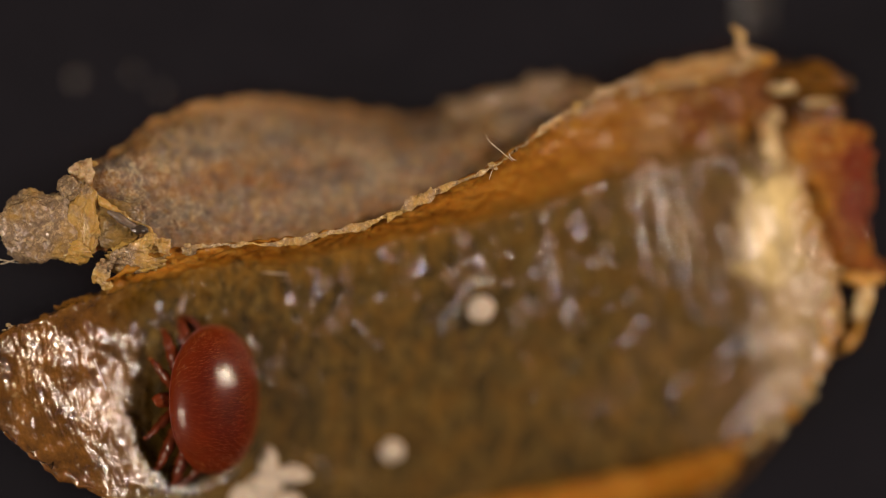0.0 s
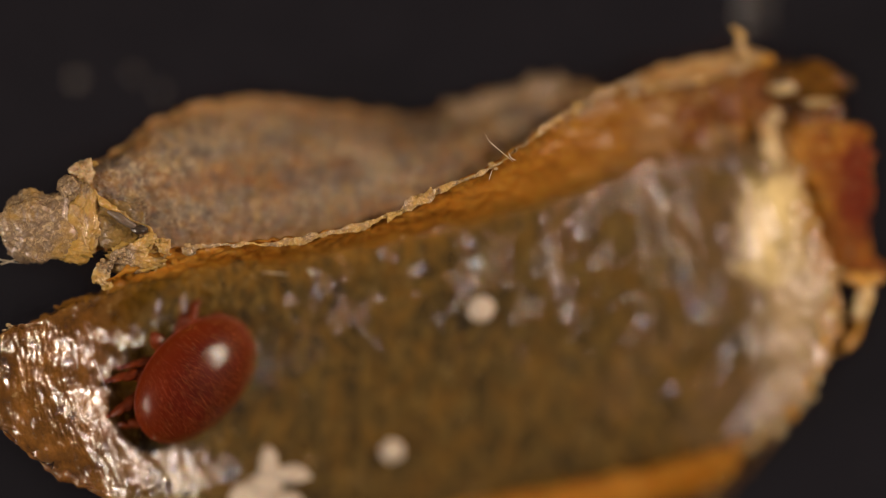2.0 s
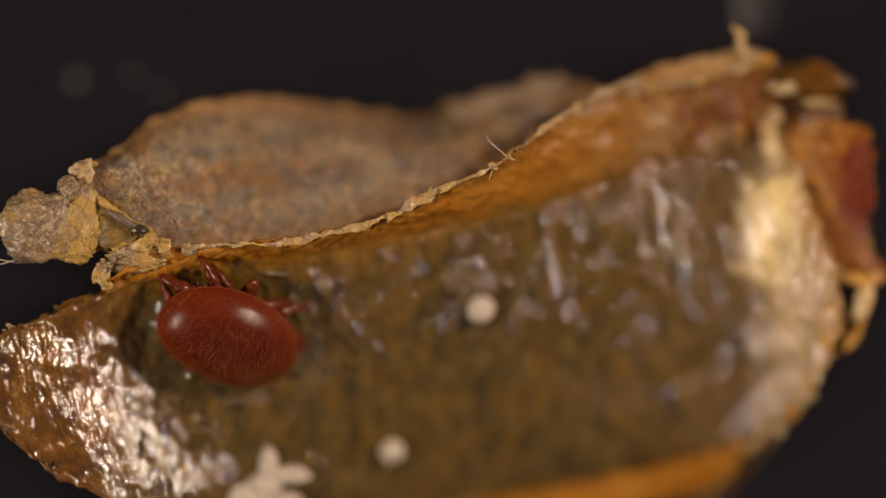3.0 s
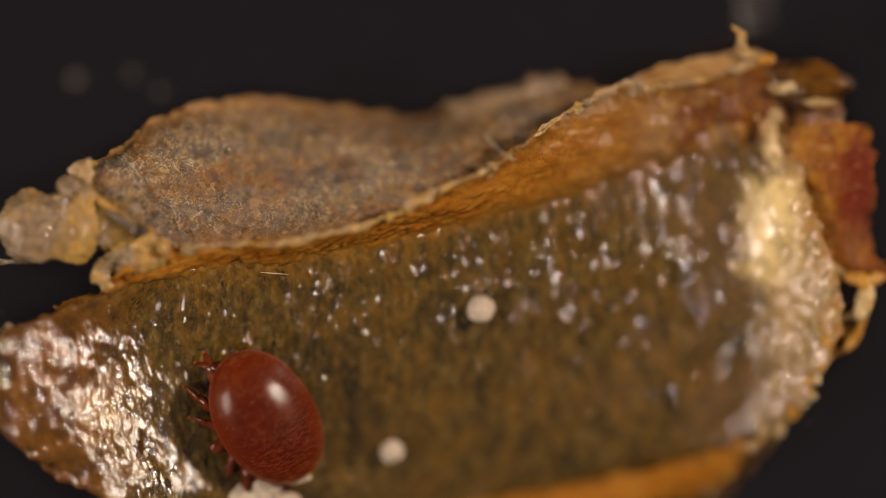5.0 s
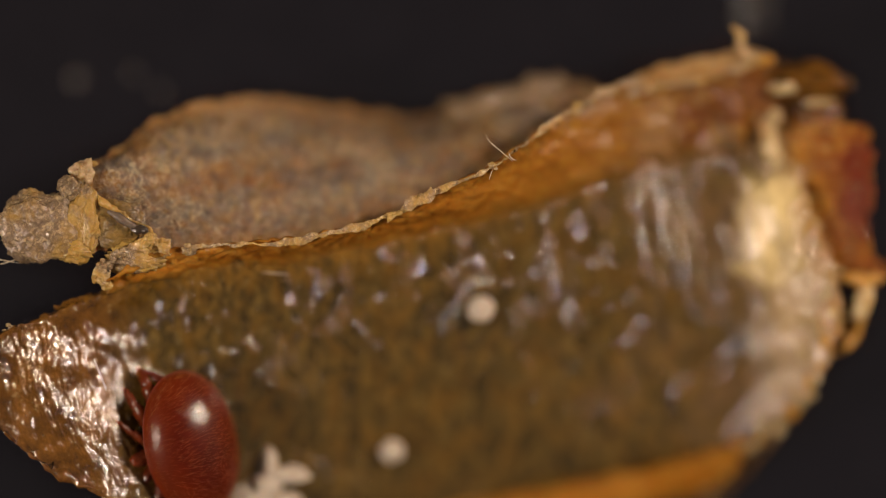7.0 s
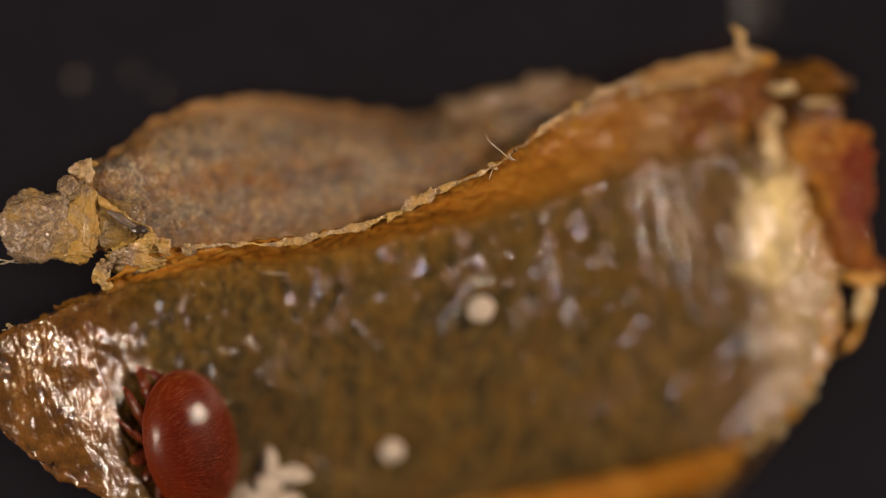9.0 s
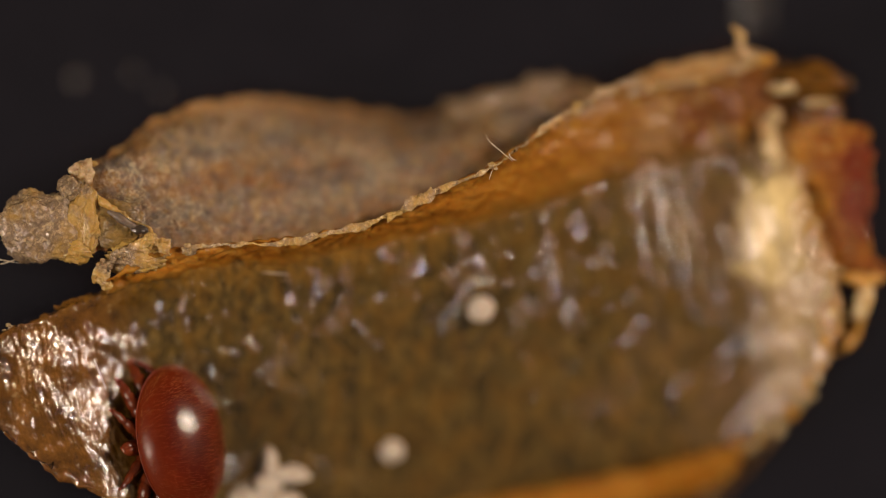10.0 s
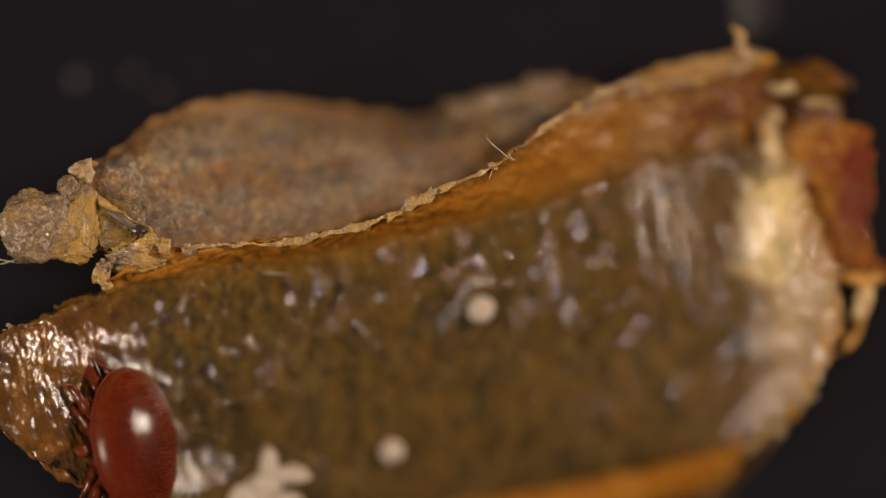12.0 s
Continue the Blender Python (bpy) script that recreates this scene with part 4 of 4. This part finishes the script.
def bristle_mesh(count):
    """Short golden bristles combed from head to tail, dense at the edge."""
    rnd = random.Random(3)
    verts, faces = [], []
    for k in range(count):
        edge = k < count // 6
        r, ph = (rnd.uniform(0.93, 1.0) if edge else math.sqrt(rnd.random()) * 0.96), rnd.uniform(0, 2 * math.pi)
        p = shield_point(r, ph)
        n = np.array((p[0] / 0.37, p[1] / 0.72, (p[2] - LIFT) / 0.09))
        n /= np.linalg.norm(n) + 1e-9
        comb = np.array((-1.0, 0.25 * p[1], 0))
        comb -= n * (comb @ n)
        comb /= np.linalg.norm(comb) + 1e-9
        d = comb * 0.8 + n * (0.16 if not edge else 0.7) + np.array([rnd.uniform(-0.2, 0.2) for _ in range(3)])
        d /= np.linalg.norm(d)
        side = np.cross(d, n)
        side /= np.linalg.norm(side) + 1e-9
        length, w = rnd.uniform(0.04, 0.09), 0.0016
        up = np.cross(side, d)
        m = len(verts)
        verts += [p + side * w, p - side * w * 0.5 + up * w * 0.9, p - side * w * 0.5 - up * w * 0.9, p + d * length]
        faces += [(m, m + 1, m + 3), (m + 1, m + 2, m + 3), (m + 2, m, m + 3)]
    return mesh_of("bristles", verts, faces)


def leg_mesh(bend, stout, reach):
    """A stubby jointed leg along +x from its hip, knee raised, bent sideways."""
    joints = [(reach * x, bend * x * x * 2, z) for x, z in ((0, 0), (0.1, 0.0), (0.22, 0.0), (0.34, -0.04), (0.43, -0.1), (0.47, -0.15))]
    radii = [r * stout for r in (0.085, 0.095, 0.085, 0.066, 0.046, 0.024)]
    verts, faces, sides, rings = [], [], 12, []
    for (a, ra), (b, rb) in zip(zip(joints, radii), zip(joints[1:], radii[1:])):
        for t, k in ((0.04, 0.78), (0.25, 1.0), (0.75, 1.0), (0.96, 0.76)):
            rings.append(([a[i] + (b[i] - a[i]) * t for i in range(3)], (ra + (rb - ra) * t) * k))
    for c, r in rings:
        verts += [(c[0], c[1] + r * math.cos(2 * math.pi * i / sides), c[2] + r * math.sin(2 * math.pi * i / sides)) for i in range(sides)]
    for k in range(len(rings) - 1):
        for i in range(sides):
            a, b = k * sides + i, k * sides + (i + 1) % sides
            faces.append((a, b, b + sides, a + sides))
    faces += [tuple(range(sides))[::-1], tuple(range((len(rings) - 1) * sides, len(rings) * sides))]
    return mesh_of("leg", verts, faces)


def leg_hair_mesh(bend, reach):
    """Stiff short hairs on a leg."""
    rnd = random.Random(11)
    verts, faces = [], []
    for k in range(30):
        u = rnd.uniform(0.1, 0.46)
        z0 = 0.0 if u < 0.22 else -(u - 0.22) * 0.6
        a = rnd.uniform(0, 2 * math.pi)
        p = np.array((u * reach, bend * u * u * 2 + 0.03 * math.cos(a), z0 + 0.03 * math.sin(a)))
        d = np.array((0.6, math.cos(a), math.sin(a))) * rnd.uniform(0.03, 0.06)
        m, w = len(verts), 0.003
        verts += [p + (w, 0, 0), p + (0, w, 0), p + (0, 0, w), p + d]
        faces += [(m, m + 1, m + 3), (m + 1, m + 2, m + 3), (m + 2, m, m + 3)]
    return mesh_of("leg_bristles", verts, faces)


LEGS = []


def build_mite():
    part("shield", disc("shield", False), SHIELD, mite, "glossy red-brown domed shield")
    part("belly", disc("belly", True), BELLY, mite)
    tagged(part("bristles", bristle_mesh(2600), BRISTLE, mite, "fine golden bristles"), kind="stuff")
    rim = [shield_point(1.0, 2 * math.pi * i / 40) for i in range(41)]
    part("shield_rim", strand("shield_rim", rim, 0.01, 160, 5.0, 0.1, 8, 1.0, False), BELLY, mite, "paler rim of the shield")
    part("mouth", blob("mouth", (0.56, 0, LIFT - 0.14), (0.16, 0.09, 0.07), 3.0, 0.2), LEG, mite)
    for side in (1, -1):
        for x, y, turn, bend, stout, reach in ((0.36, 0.12, 6, 0.6, 0.9, 0.8), (0.32, 0.3, 28, 0.65, 1.1, 0.95), (0.22, 0.5, 50, 0.5, 1.1, 0.88), (0.02, 0.58, 84, -0.5, 1.05, 0.84)):
            if side < 0:
                turn, reach = turn + 6, reach * 0.94
            ob = part("leg", leg_mesh(side * bend, stout, reach), LEG, mite)
            place = pose(x * MM, side * y * MM, (LIFT - 0.15) * MM, 0, 0, side * turn)
            ob.matrix_local = place
            part("foot", blob("foot", (0.48 * reach, side * bend * 0.45, -0.165), (0.02, 0.017, 0.014), 2.0, 0.1, 2, 14, 10), BRISTLE, ob, "pale foot pad")
            part("leg_bristles", leg_hair_mesh(side * bend, reach), BRISTLE, ob)
            LEGS.append((ob, place, side, turn))


build_mite()


def motions():
    rows = (
        (0, -2.594, -1.706, -0.35, 180, 32, 0), (0.5, -2.581, -1.693, -0.35, 180, 32, 0), (1.2, -2.607, -1.674, -0.35, 178, 32, 0), (1.5, -2.594, -1.680, -0.35, 175, 31, 0), (1.7, -2.626, -1.597, -0.34, 158, 29, -2),
        (1.9, -2.772, -1.571, -0.33, 140, 27, -5), (2, -2.811, -1.476, -0.33, 135, 26, -7), (2.2, -2.811, -1.437, -0.33, 120, 25, -10), (2.4, -2.747, -1.278, -0.33, 103, 23, -14), (2.5, -2.670, -1.060, -0.32, 92, 22, -17),
        (2.6, -2.638, -1.028, -0.31, 83, 17, -21), (2.8, -2.587, -0.990, -0.3, 75, 10, -27), (3, -2.440, -0.990, -0.3, 65, 7, -29), (3.2, -2.331, -1.016, -0.31, 50, 6, -24), (3.7, -2.058, -1.272, -0.4, 0, 8, -8), (4.3, -1.879, -1.592, -0.48, -75, 12, -6),
        (4.8, -1.905, -1.778, -0.52, -128, 15, -9), (4.9, -1.944, -1.835, -0.51, -138, 16, -9), (5, -1.995, -1.899, -0.5, -145, 17, -9), (5.2, -2.314, -1.956, -0.45, -155, 22, -6), (5.5, -2.652, -2.128, -0.4, -161, 29, -4),
        (5.8, -2.869, -2.179, -0.36, -162, 29, -4), (6.2, -2.818, -2.166, -0.36, -162, 29, -4), (6.5, -2.862, -2.191, -0.36, -162, 29, -4), (7.2, -2.850, -2.198, -0.36, -162, 29, -4), (9, -2.856, -2.191, -0.36, -162, 29, -4),
        (9.3, -2.983, -2.153, -0.32, -170, 37, 6), (9.5, -3.008, -2.146, -0.3, -172, 37, 6), (10.2, -2.976, -2.165, -0.3, -172, 37, 6), (10.4, -3.129, -2.209, -0.25, -170, 35, 4), (10.6, -3.281, -2.260, -0.2, -158, 33, 0),
        (10.8, -3.332, -2.336, -0.18, -152, 33, 0), (11, -3.421, -2.444, -0.13, -145, 26, -3), (11.2, -3.357, -2.470, -0.13, -138, 26, -3), (11.4, -3.344, -2.463, -0.13, -140, 26, -3), (11.6, -3.325, -2.380, -0.13, -148, 30, 0),
        (11.8, -3.408, -2.253, -0.13, -155, 30, 0), (12, -3.497, -2.176, -0.13, -172, 38, 5))
    walk(mite, [(t, pose(x * MM, y * MM, z * MM) @ pose(0, 0, 0, 0, east, 0) @ pose(0, 0, 0, -north, 0, 0) @ pose(0, 0, 0, 0, 0, head) @ pose(0, 0, -LIFT * MM)) for t, x, y, z, head, east, north in rows])
    # each leg swings fore and aft in turn while the body walks, and barely stirs while it rests
    busy = ((0, 0.25), (0.6, 0.6), (1.4, 1.0), (3.2, 1.0), (4.8, 1.0), (5.5, 0.6), (6.2, 0.2), (9.0, 0.15), (9.3, 0.7), (9.6, 0.2), (10.2, 0.3), (10.4, 1.0), (12.0, 1.0))
    for k, (ob, place, side, turn) in enumerate(LEGS):
        steps = []
        for i in range(81):
            t = 0.15 * i
            pace = float(np.interp(t, [b[0] for b in busy], [b[1] for b in busy]))
            swing = math.sin(2 * math.pi * t * 1.1 + k * 2.4)
            lift = max(0.0, math.cos(2 * math.pi * t * 1.1 + k * 2.4))
            steps.append((min(t, 12.0), place @ pose(0, 0, 0, 0, -10 * pace * lift, 14 * pace * swing)))
        walk(ob, steps)


motions()
